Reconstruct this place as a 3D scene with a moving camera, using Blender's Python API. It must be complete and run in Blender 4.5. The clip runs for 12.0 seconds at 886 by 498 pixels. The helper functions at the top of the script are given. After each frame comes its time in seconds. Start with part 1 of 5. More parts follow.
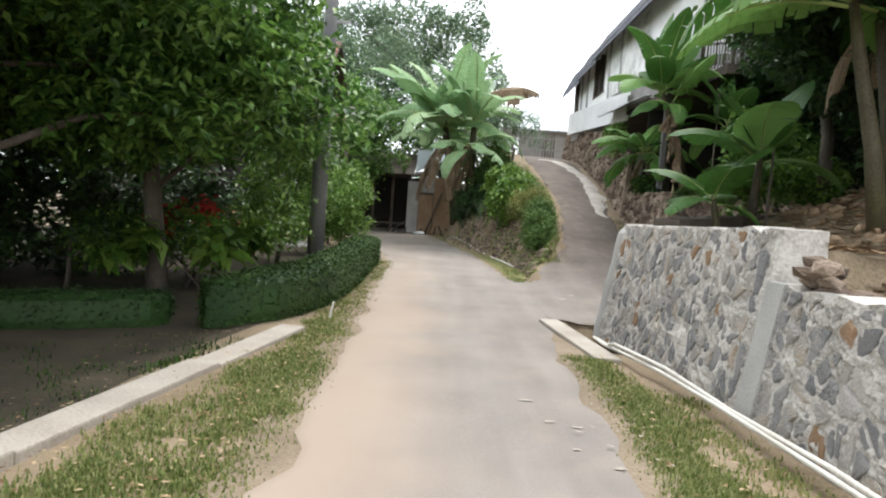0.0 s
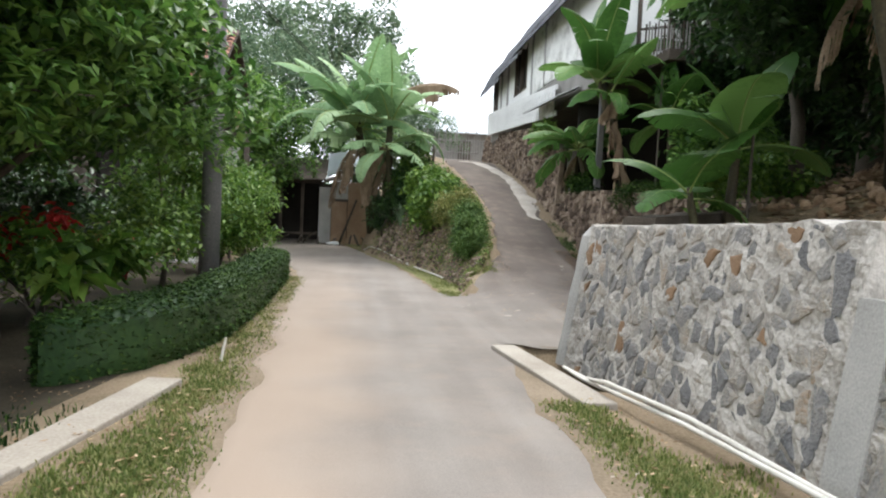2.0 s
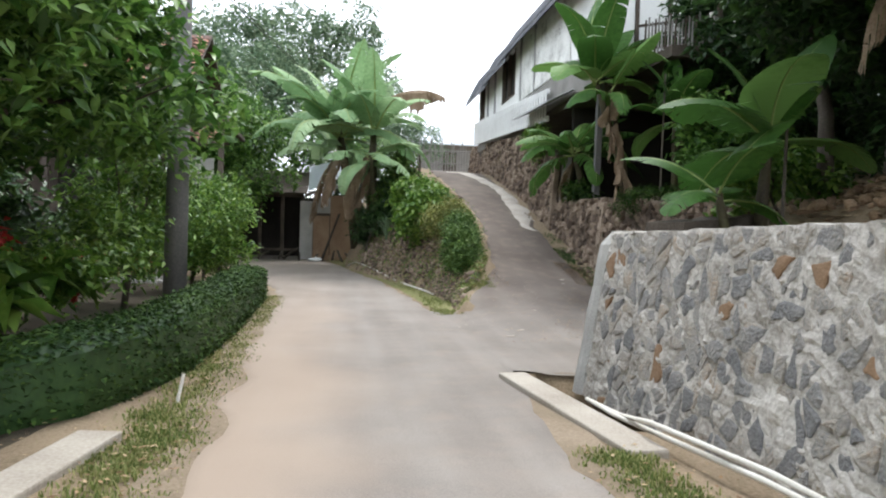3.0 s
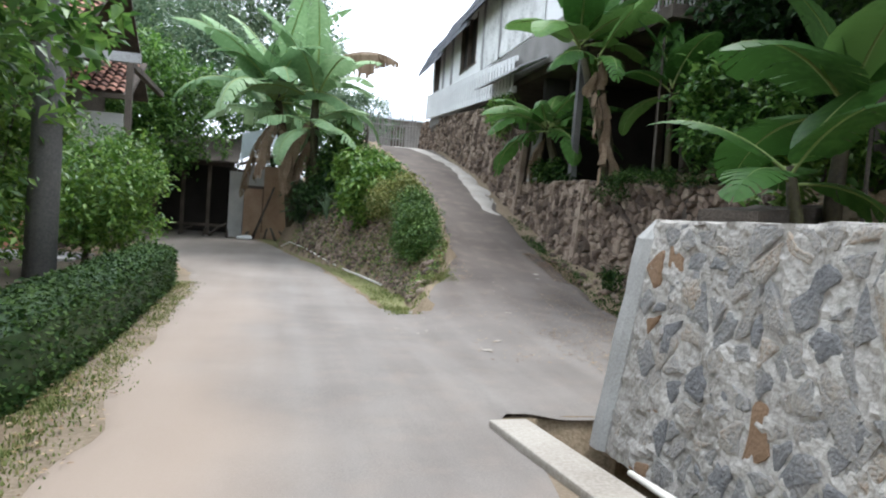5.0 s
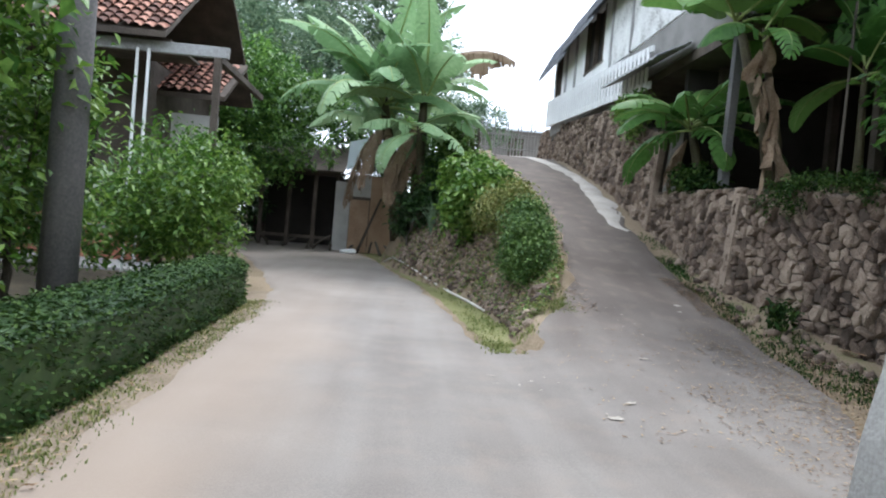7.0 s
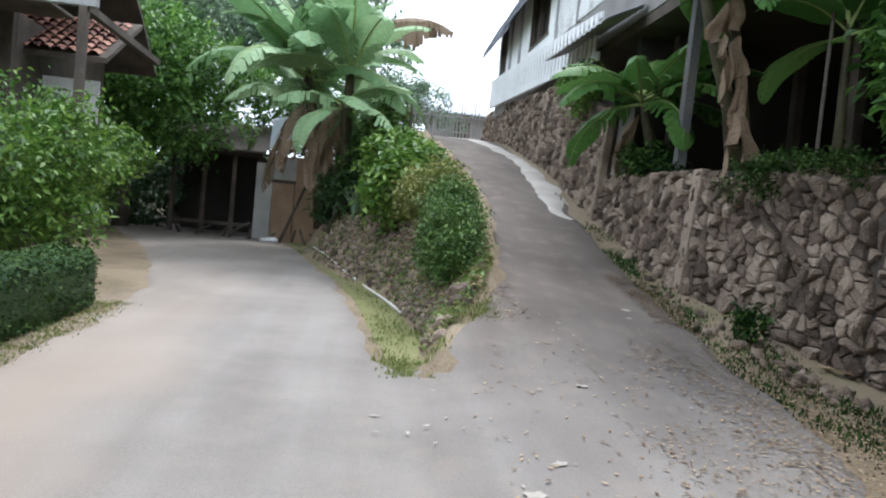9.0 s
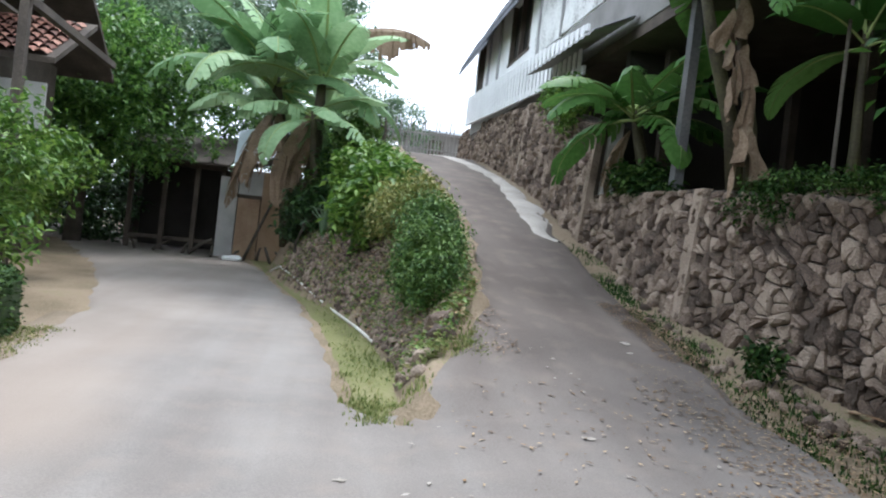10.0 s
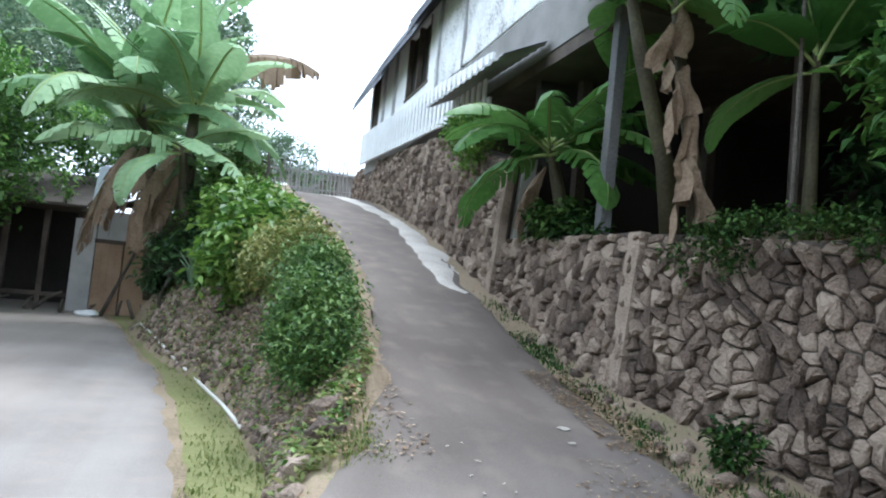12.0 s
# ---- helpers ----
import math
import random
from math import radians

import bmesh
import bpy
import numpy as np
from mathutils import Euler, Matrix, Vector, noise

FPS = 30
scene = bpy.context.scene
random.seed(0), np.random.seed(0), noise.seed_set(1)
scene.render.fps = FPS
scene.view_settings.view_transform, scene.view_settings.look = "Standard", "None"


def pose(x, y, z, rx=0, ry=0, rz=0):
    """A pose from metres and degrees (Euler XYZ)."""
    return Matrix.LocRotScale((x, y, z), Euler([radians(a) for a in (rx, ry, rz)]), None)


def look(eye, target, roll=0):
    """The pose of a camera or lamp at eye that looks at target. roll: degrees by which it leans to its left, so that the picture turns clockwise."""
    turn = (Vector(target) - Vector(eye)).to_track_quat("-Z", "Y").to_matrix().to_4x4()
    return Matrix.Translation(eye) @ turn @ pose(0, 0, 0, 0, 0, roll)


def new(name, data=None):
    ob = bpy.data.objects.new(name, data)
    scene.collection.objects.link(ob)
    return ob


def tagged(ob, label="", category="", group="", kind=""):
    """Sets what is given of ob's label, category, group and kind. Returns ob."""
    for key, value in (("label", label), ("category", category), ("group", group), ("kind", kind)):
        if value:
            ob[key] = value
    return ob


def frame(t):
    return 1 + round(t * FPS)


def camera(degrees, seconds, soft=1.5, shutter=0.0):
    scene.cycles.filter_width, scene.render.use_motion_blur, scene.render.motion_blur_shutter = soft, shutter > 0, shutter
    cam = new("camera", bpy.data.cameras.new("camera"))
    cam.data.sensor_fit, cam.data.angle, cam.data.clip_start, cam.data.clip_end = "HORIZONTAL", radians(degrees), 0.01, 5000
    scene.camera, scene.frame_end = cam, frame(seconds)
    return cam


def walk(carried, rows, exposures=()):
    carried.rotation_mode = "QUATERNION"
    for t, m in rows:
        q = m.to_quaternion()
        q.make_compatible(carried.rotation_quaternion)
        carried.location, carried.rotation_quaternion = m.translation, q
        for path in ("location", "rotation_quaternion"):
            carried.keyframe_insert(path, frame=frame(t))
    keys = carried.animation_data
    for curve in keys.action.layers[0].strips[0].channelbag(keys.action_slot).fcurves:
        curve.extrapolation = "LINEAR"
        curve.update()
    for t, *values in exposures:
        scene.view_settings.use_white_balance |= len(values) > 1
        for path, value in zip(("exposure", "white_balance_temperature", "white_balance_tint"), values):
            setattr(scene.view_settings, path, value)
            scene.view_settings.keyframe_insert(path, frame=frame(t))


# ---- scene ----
cam = camera(64.5, 12.0, 2.1)
METRES, EYE, TILT, LEAN, TURN = 12.6, 1.5, -3.2, -4.1, 0.0
ROWS = [
    (0.0, 0.0, 0.0, 0.0, 0.0, 0.0, -0.0),
    (0.5, -0.003, 0.0457, 0.0011, -0.18, 1.72, 2.31),
    (1.0, -0.0039, 0.09, 0.0068, -3.84, 3.29, 2.13),
    (1.5, -0.0103, 0.1324, 0.0052, -9.23, 2.94, 3.27),
    (2.0, -0.0116, 0.172, 0.0041, -7.06, 0.55, 1.87),
    (2.5, -0.0119, 0.2174, 0.0021, -8.34, 2.22, 3.11),
    (4.5, -0.0061, 0.41, 0.0119, -9.32, -1.14, 0.97),
    (5.0, -0.0015, 0.4555, 0.0139, -13.36, 0.06, 0.84),
    (5.5, 0.0049, 0.5013, 0.0167, -10.53, 3.04, 1.13),
    (6.0, 0.014, 0.5444, 0.017, -8.31, 5.25, -1.82),
    (6.5, 0.0235, 0.5847, 0.0177, -6.74, 3.84, -0.83),
    (7.0, 0.0429, 0.6194, 0.0173, -3.63, 1.47, -0.62),
    (7.5, 0.0585, 0.6504, 0.0152, -8.04, 1.69, -1.35),
    (9.5, 0.1043, 0.7987, 0.0265, -7.41, 0.37, -0.79),
    (10.0, 0.1019, 0.8319, 0.0269, -9.97, 2.27, -1.68),
    (10.5, 0.1045, 0.8643, 0.0313, -9.74, 1.25, 1.09),
    (11.0, 0.1106, 0.8985, 0.0344, -8.51, 2.76, 0.26),
    (11.5, 0.115, 0.9276, 0.0368, -13.25, 5.62, -1.41),
    (12.0, 0.1287, 0.9552, 0.0442, -18.39, 5.88, -0.45),
]
walk(cam, [(t, pose(0, 0, EYE, TILT, LEAN, TURN) @ pose(METRES * x, METRES * y, METRES * z, 90 + pitch, roll, yaw)) for t, x, y, z, yaw, pitch, roll in ROWS],
     [(0.0, 1.2, 6400, 10), (2.5, 1.12, 6300, 10), (5.5, 1.16, 5850, 9.5), (10.5, 1.28, 5700, 9.5), (12.0, 1.54, 5450, 7.5)])

# ---- world and sun ----
world = bpy.data.worlds.new("overcast_sky")
scene.world = world
world.use_nodes = True
wn, wl = world.node_tree.nodes, world.node_tree.links
wn.clear()
sky = wn.new("ShaderNodeTexSky")
sky.sky_type, sky.sun_disc, sky.sun_elevation, sky.sun_rotation = "NISHITA", False, radians(58), radians(20)
cloud = wn.new("ShaderNodeTexNoise")
cloud.inputs["Scale"].default_value, cloud.inputs["Detail"].default_value = 1.6, 4
cramp = wn.new("ShaderNodeMapRange")
cramp.inputs[1].default_value, cramp.inputs[2].default_value = 0.25, 0.75
cramp.inputs[3].default_value, cramp.inputs[4].default_value = 0.72, 0.96
cmix = wn.new("ShaderNodeMix")
cmix.data_type = "RGBA"
cmix.inputs[7].default_value = (9.6, 9.9, 10.2, 1)
bg = wn.new("ShaderNodeBackground")
bg.inputs["Strength"].default_value = 0.125
wout = wn.new("ShaderNodeOutputWorld")
wl.new(cloud.outputs["Fac"], cramp.inputs[0])
wl.new(cramp.outputs[0], cmix.inputs[0])
wl.new(sky.outputs[0], cmix.inputs[6])
wl.new(cmix.outputs[2], bg.inputs["Color"])
wl.new(bg.outputs[0], wout.inputs["Surface"])
sun_data = bpy.data.lights.new("sun", "SUN")
sun_data.energy, sun_data.angle, sun_data.color = 1.3, radians(16), (1.0, 0.96, 0.9)
sun = new("sun", sun_data)
sun.matrix_world = look((6, 18, 36), (0, 0, 0))

# ---- materials ----
def mat(name, cols, scale=6.0, rough=0.85, bump=0.3, fine=9.0, rand=0.0, island=0.0, leaf=0.0, spec=0.3, metal=0.0, stops=None, bdist=0.02):
    """Noise of two sizes between the colours; rand/island: spread of brightness from piece to piece; leaf: share of light let through."""
    m = bpy.data.materials.new(name)
    m.use_nodes = True
    n, l = m.node_tree.nodes, m.node_tree.links
    b = n["Principled BSDF"]
    b.inputs["Roughness"].default_value, b.inputs["Metallic"].default_value = rough, metal
    b.inputs["Specular IOR Level"].default_value = spec
    tc = n.new("ShaderNodeNewGeometry")
    big, small = n.new("ShaderNodeTexNoise"), n.new("ShaderNodeTexNoise")
    big.inputs["Scale"].default_value, big.inputs["Detail"].default_value = scale * 0.35, 5
    small.inputs["Scale"].default_value, small.inputs["Detail"].default_value = scale * fine, 6
    for q in (big, small):
        l.new(tc.outputs["Position"], q.inputs["Vector"])
    add = n.new("ShaderNodeMath")
    add.operation = "MULTIPLY_ADD"
    add.inputs[1].default_value, add.inputs[2].default_value = 0.45, 0.0
    l.new(small.outputs["Fac"], add.inputs[0])
    add2 = n.new("ShaderNodeMath")
    add2.operation = "MULTIPLY_ADD"
    add2.inputs[1].default_value = 0.55
    l.new(big.outputs["Fac"], add2.inputs[0])
    l.new(add.outputs[0], add2.inputs[2])
    ramp = n.new("ShaderNodeValToRGB")
    cr = ramp.color_ramp
    stops = stops or [0.32 + 0.36 * i / max(1, len(cols) - 1) for i in range(len(cols))]
    while len(cr.elements) < len(cols):
        cr.elements.new(0.5)
    for e, c, p in zip(cr.elements, cols, stops):
        e.position, e.color = p, (*c, 1)
    fac = add2.outputs[0]
    if rand or island:
        src = n.new("ShaderNodeObjectInfo").outputs["Random"] if rand else tc.outputs["Random Per Island"]
        sh = n.new("ShaderNodeMath")
        sh.operation = "MULTIPLY_ADD"
        sh.inputs[1].default_value = rand or island
        l.new(src, sh.inputs[0])
        off = n.new("ShaderNodeMath")
        off.operation = "SUBTRACT"
        off.inputs[1].default_value = 0.5 * (rand or island)
        l.new(fac, sh.inputs[2])
        l.new(sh.outputs[0], off.inputs[0])
        fac = off.outputs[0]
    l.new(fac, ramp.inputs["Fac"])
    l.new(ramp.outputs["Color"], b.inputs["Base Color"])
    if bump:
        bp = n.new("ShaderNodeBump")
        bp.inputs["Strength"].default_value, bp.inputs["Distance"].default_value = bump, bdist
        l.new(add2.outputs[0], bp.inputs["Height"])
        l.new(bp.outputs["Normal"], b.inputs["Normal"])
    if leaf:
        tr, mx = n.new("ShaderNodeBsdfTranslucent"), n.new("ShaderNodeMixShader")
        mx.inputs[0].default_value = leaf
        l.new(ramp.outputs["Color"], tr.inputs["Color"])
        l.new(b.outputs[0], mx.inputs[1])
        l.new(tr.outputs[0], mx.inputs[2])
        l.new(mx.outputs[0], n["Material Output"].inputs["Surface"])
    return m


def road_material(name, tar, dust, lo, hi, amount, fresh):
    """Worn asphalt under a layer of blown earth whose edge wanders between x = lo and hi; fresh: the newer, darker tar of the ramp."""
    m = mat(name, tar, 2.2, 0.9, 0.35, 40.0, bdist=0.006)
    n, l = m.node_tree.nodes, m.node_tree.links
    b = n["Principled BSDF"]
    ramp = next(q for q in n if q.type == "VALTORGB")
    geo = next(q for q in n if q.type == "NEW_GEOMETRY")
    sep = n.new("ShaderNodeSeparateXYZ")
    l.new(geo.outputs["Position"], sep.inputs[0])
    wob = n.new("ShaderNodeTexNoise")
    wob.inputs["Scale"].default_value, wob.inputs["Detail"].default_value = 0.55, 6
    l.new(geo.outputs["Position"], wob.inputs["Vector"])
    sh = n.new("ShaderNodeMath")
    sh.operation = "MULTIPLY_ADD"
    sh.inputs[1].default_value = 1.6
    l.new(wob.outputs["Fac"], sh.inputs[0])
    l.new(sep.outputs["X"], sh.inputs[2])
    mr = n.new("ShaderNodeMapRange")
    mr.interpolation_type = "SMOOTHSTEP"
    for i, v in enumerate((lo + 0.8, hi + 0.8, amount, 0.0)):
        mr.inputs[i + 1].default_value = v
    l.new(sh.outputs[0], mr.inputs[0])
    near = n.new("ShaderNodeMapRange")
    near.interpolation_type = "SMOOTHSTEP"
    for i, v in enumerate((8.0, 24.0, 1.0, 0.25)):
        near.inputs[i + 1].default_value = v
    l.new(sep.outputs["Y"], near.inputs[0])
    mul = n.new("ShaderNodeMath")
    mul.operation = "MULTIPLY"
    l.new(mr.outputs[0], mul.inputs[0])
    l.new(near.outputs[0], mul.inputs[1])
    spk = n.new("ShaderNodeTexNoise")
    spk.inputs["Scale"].default_value, spk.inputs["Detail"].default_value = 3.0, 8
    l.new(geo.outputs["Position"], spk.inputs["Vector"])
    mr2 = n.new("ShaderNodeMapRange")
    for i, v in enumerate((0.5, 0.75, 0.0, 0.18)):
        mr2.inputs[i + 1].default_value = v
    l.new(spk.outputs["Fac"], mr2.inputs[0])
    mx2 = n.new("ShaderNodeMath")
    mx2.operation = "MAXIMUM"
    l.new(mul.outputs[0], mx2.inputs[0])
    l.new(mr2.outputs[0], mx2.inputs[1])
    mix = n.new("ShaderNodeMix")
    mix.data_type = "RGBA"
    mix.inputs[7].default_value = (*dust, 1)
    l.new(mx2.outputs[0], mix.inputs[0])
    m1, m2, m3 = n.new("ShaderNodeMapRange"), n.new("ShaderNodeMapRange"), n.new("ShaderNodeMath")
    for q, src, lim in ((m1, sh.outputs[0], (2.3, 3.6, 0, 1)), (m2, sep.outputs["Y"], (12.5, 18.0, 0, 1))):
        q.interpolation_type = "SMOOTHSTEP"
        for i, v in enumerate(lim):
            q.inputs[i + 1].default_value = v
        l.new(src, q.inputs[0])
    m3.operation = "MULTIPLY"
    l.new(m1.outputs[0], m3.inputs[0])
    l.new(m2.outputs[0], m3.inputs[1])
    tarmix = n.new("ShaderNodeMix")
    tarmix.data_type, tarmix.blend_type = "RGBA", "MULTIPLY"
    tarmix.inputs[7].default_value = (*fresh, 1)
    l.new(m3.outputs[0], tarmix.inputs[0])
    # wheel-worn streaks along the lane
    mp, streak, sr, smix = n.new("ShaderNodeMapping"), n.new("ShaderNodeTexNoise"), n.new("ShaderNodeMapRange"), n.new("ShaderNodeMix")
    mp.inputs["Scale"].default_value = (1.5, 0.13, 1.0)
    streak.inputs["Scale"].default_value, streak.inputs["Detail"].default_value = 1.6, 5
    for i, v in enumerate((0.35, 0.65, 0.0, 1.0)):
        sr.inputs[i + 1].default_value = v
    smix.data_type, smix.blend_type = "RGBA", "MULTIPLY"
    smix.inputs[7].default_value = (.86, .84, .83, 1)
    l.new(geo.outputs["Position"], mp.inputs[0])
    l.new(mp.outputs[0], streak.inputs["Vector"])
    l.new(streak.outputs["Fac"], sr.inputs[0])
    l.new(sr.outputs[0], smix.inputs[0])
    l.new(ramp.outputs["Color"], smix.inputs[6])
    l.new(smix.outputs[2], tarmix.inputs[6])
    l.new(tarmix.outputs[2], mix.inputs[6])
    l.new(mix.outputs[2], b.inputs["Base Color"])
    return m


M_ROAD = road_material("dusty_asphalt", [(.18, .16, .143), (.24, .214, .19), (.3, .27, .24)], (.37, .288, .222), -0.75, 0.45, 0.75, (.52, .475, .45))
M_EARTH = mat("trodden_earth", [(.15, .095, .055), (.26, .175, .11), (.38, .28, .19)], 3.0, 0.95, 0.6, 12, bdist=0.03)
M_SAND = mat("sandy_verge", [(.14, .108, .07), (.225, .175, .122), (.31, .25, .185)], 3.0, 0.95, 0.6, 14, bdist=0.02)
M_GROUND = mat("leaf_strewn_ground", [(.1, .078, .045), (.19, .145, .09), (.27, .205, .14), (.17, .17, .07)], 2.6, 0.95, 0.7, 14, bdist=0.03)
M_CONC = mat("weathered_concrete", [(.3, .29, .27), (.42, .41, .385), (.52, .5, .47)], 5, 0.9, 0.35, 12)
M_KERB = mat("sandy_concrete", [(.26, .225, .185), (.37, .33, .28), (.46, .42, .36)], 4, 0.92, 0.5, 10)
M_MORTAR = mat("pale_mortar", [(.25, .228, .2), (.43, .4, .36), (.61, .575, .525)], 6, 0.93, 1.0, 5, bdist=0.04, stops=[.34, .48, .64])
M_STONE = mat("mixed_rubble_stone", [(.15, .15, .152), (.23, .225, .222), (.31, .295, .275), (.4, .355, .3), (.36, .26, .18)], 11, 0.95, 1.0, 4, bdist=0.05, rand=0.38, stops=[.22, .4, .55, .7, .86])
M_STONE_I = mat("rubble_stone_far", [(.16, .155, .152), (.24, .23, .222), (.33, .312, .29), (.42, .385, .34), (.38, .27, .18)], 9, 0.92, 1.0, 5, island=0.5, stops=[.22, .4, .55, .7, .86])
M_DRY = mat("brown_field_stone", [(.08, .06, .046), (.155, .114, .087), (.225, .17, .128), (.33, .26, .2)], 9, 0.95, 1.0, 5, rand=0.36, bdist=0.06)
M_DRY_I = mat("brown_field_stone_far", [(.08, .06, .046), (.155, .114, .087), (.225, .17, .128), (.33, .26, .2)], 9, 0.95, 1.0, 5, island=0.36, bdist=0.06)
M_GAP = mat("earth_joint", [(.045, .037, .03), (.085, .07, .057), (.15, .125, .1)], 9, 0.95, 1.0, 6, bdist=0.04)
M_ORANGE = mat("rusty_orange_stone", [(.2, .125, .075), (.32, .21, .13)], 8, 0.9, 0.7, 6)
M_BARK = mat("dark_bark", [(.045, .038, .03), (.09, .076, .062), (.16, .14, .115)], 7, 0.9, 0.8, 8)
M_SHAFT = mat("dark_weathered_concrete", [(.085, .085, .088), (.13, .128, .125), (.19, .18, .17)], 4, 0.9, 0.5, 9)
M_POLE = mat("grey_pole_concrete", [(.17, .16, .15), (.24, .23, .215), (.3, .285, .27)], 5, 0.9, 0.4, 10)
M_LEAF = mat("tree_leaf", [(.042, .105, .02), (.095, .205, .037), (.185, .325, .07)], 1.6, 0.42, 0, 10, island=0.65, leaf=0.38, spec=0.5)
M_LEAF2 = mat("bright_shrub_leaf", [(.048, .115, .014), (.1, .2, .028), (.19, .3, .055)], 1.8, 0.5, 0, 8, island=0.55, leaf=0.33, spec=0.4)
# shaded copy of the leaf greens: deep shade is put into the colour
M_LEAFD = mat("shaded_leaf", [(.015, .04, .012), (.03, .075, .02), (.06, .12, .03)], 1.6, 0.45, 0, 10, island=0.5, leaf=0.25, spec=0.45)
# distance haze is mixed into these pale greens; the agaves reuse them
M_FARLEAF = mat("haze_paled_leaf", [(.09, .15, .09), (.15, .22, .13), (.24, .32, .2)], 0.8, 0.7, 0, 8, island=0.5, leaf=0.3, spec=0.2)
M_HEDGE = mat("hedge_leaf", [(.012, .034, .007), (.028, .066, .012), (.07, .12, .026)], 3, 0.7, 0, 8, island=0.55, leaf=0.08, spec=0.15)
M_BUSH = mat("bank_bush_leaf", [(.032, .08, .015), (.075, .15, .028), (.15, .235, .055)], 3, 0.6, 0, 8, island=0.55, leaf=0.2)
M_YELLOW = mat("yellowish_bush_leaf", [(.1, .13, .03), (.19, .21, .05), (.31, .3, .1)], 3, 0.6, 0, 8, island=0.5, leaf=0.25)
M_GRASS = mat("grass_blade", [(.11, .15, .04), (.185, .23, .065), (.33, .32, .14)], 1.5, 0.7, 0, 6, island=0.55, leaf=0.35)
M_MOSS = mat("yellow_green_turf", [(.1, .108, .036), (.165, .165, .06), (.235, .2, .11)], 2, 0.9, 0.6, 12)
M_BAN = mat("banana_leaf", [(.045, .115, .022), (.085, .19, .04), (.15, .28, .07)], 1.3, 0.55, 0.15, 10, rand=0.4, leaf=0.3, spec=0.3)
# banana green lightened in colour for haze and sky sheen on the far clump
M_BANF = mat("haze_paled_banana_leaf", [(.16, .28, .12), (.25, .39, .19), (.36, .5, .27)], 1.0, 0.6, 0.15, 10, rand=0.4, leaf=0.3, spec=0.25)
M_RIB = mat("banana_midrib", [(.22, .3, .09), (.35, .42, .16)], 3, 0.5, 0.1)
M_STEM = mat("banana_stem", [(.03, .024, .015), (.06, .05, .027), (.095, .09, .04)], 5, 0.65, 0.5, 6)
M_DEAD = mat("withered_banana_leaf", [(.12, .08, .05), (.24, .17, .11), (.36, .28, .2)], 6, 0.85, 0.6, 6, leaf=0.15)
M_LITTER = mat("dry_leaf_litter", [(.13, .075, .035), (.27, .17, .09), (.42, .31, .19)], 3, 0.9, 0, 6, island=0.7)
M_WHITE = mat("chalky_white_paint", [(.66, .66, .65), (.79, .79, .78), (.84, .84, .83)], 2.2, 0.8, 0.25, 12)
M_PATCH = mat("flaking_white_plaster", [(.22, .21, .2), (.6, .6, .58), (.78, .78, .76)], 5, 0.85, 0.7, 4, stops=[.36, .46, .62])
M_TILE = mat("weathered_roof_tile", [(.12, .06, .045), (.27, .125, .085), (.4, .21, .15)], 3, 0.85, 0.5, 9, island=0.5)
M_WOOD = mat("weathered_dark_wood", [(.04, .032, .026), (.085, .068, .055), (.14, .115, .09)], 6, 0.85, 0.5, 9)
M_PLANK = mat("pale_brown_board", [(.22, .14, .085), (.34, .23, .15), (.42, .31, .21)], 5, 0.8, 0.35, 10)
M_TIN = mat("corrugated_grey_sheet", [(.2, .19, .18), (.33, .325, .32), (.45, .45, .45)], 3, 0.6, 0.2, 10)
M_BLUEWHITE = mat("pale_sheet", [(.55, .6, .66), (.68, .73, .78)], 3, 0.6, 0.15, 8)
# near-black that paints shade in openings and recesses; also colours the wires
M_DARK = mat("painted_shade_and_wire", [(.02, .018, .016), (.045, .04, .035)], 4, 0.95, 0.2)
M_SLATE = mat("dark_roof_sheet", [(.07, .075, .085), (.12, .125, .14), (.18, .18, .19)], 3, 0.75, 0.4, 10)
M_PIPE = mat("worn_white_plastic_pipe", [(.5, .46, .4), (.66, .63, .57), (.75, .73, .68)], 5, 0.55, 0.1, 10)
M_RED = mat("red_bract", [(.35, .02, .02), (.55, .05, .04)], 4, 0.6, 0, 6, leaf=0.2)
M_BRICKWALL = mat("terracotta_render", [(.25, .1, .06), (.36, .16, .1), (.42, .22, .15)], 3, 0.9, 0.3, 9)

# soil brown taken down very dark, tree shade included in the colour
M_SHADED_SOIL = mat("shaded_soil", [(.028, .022, .014), (.055, .044, .028), (.09, .075, .045)], 4, 0.95, 0.8, 9, bdist=0.03)
M_PALE = mat("pale_cement_render", [(.27, .24, .205), (.42, .38, .33), (.56, .515, .455)], 4, 0.9, 0.4, 9)

# ---- mesh helpers ----
def part(name, bm, material, parent=None, label="", smooth=False):
    """Links a bmesh, or verts and faces, as one mesh object, under a thing if one is given."""
    me = bpy.data.meshes.new(name)
    if isinstance(bm, tuple):
        me.from_pydata([tuple(map(float, v)) for v in bm[0]], [], [tuple(map(int, f)) for f in bm[1]])
    else:
        bm.to_mesh(me)
        bm.free()
    me.materials.append(material)
    if smooth:
        me.polygons.foreach_set("use_smooth", [True] * len(me.polygons))
    me.update()
    ob = new(name, me)
    if parent is not None:
        ob.parent = parent
    if label:
        tagged(ob, label)
    return ob


def base(name, label, category, at=(0, 0, 0), group="", kind=""):
    e = new(name)
    e.location = at
    return tagged(e, label, category, group, kind)


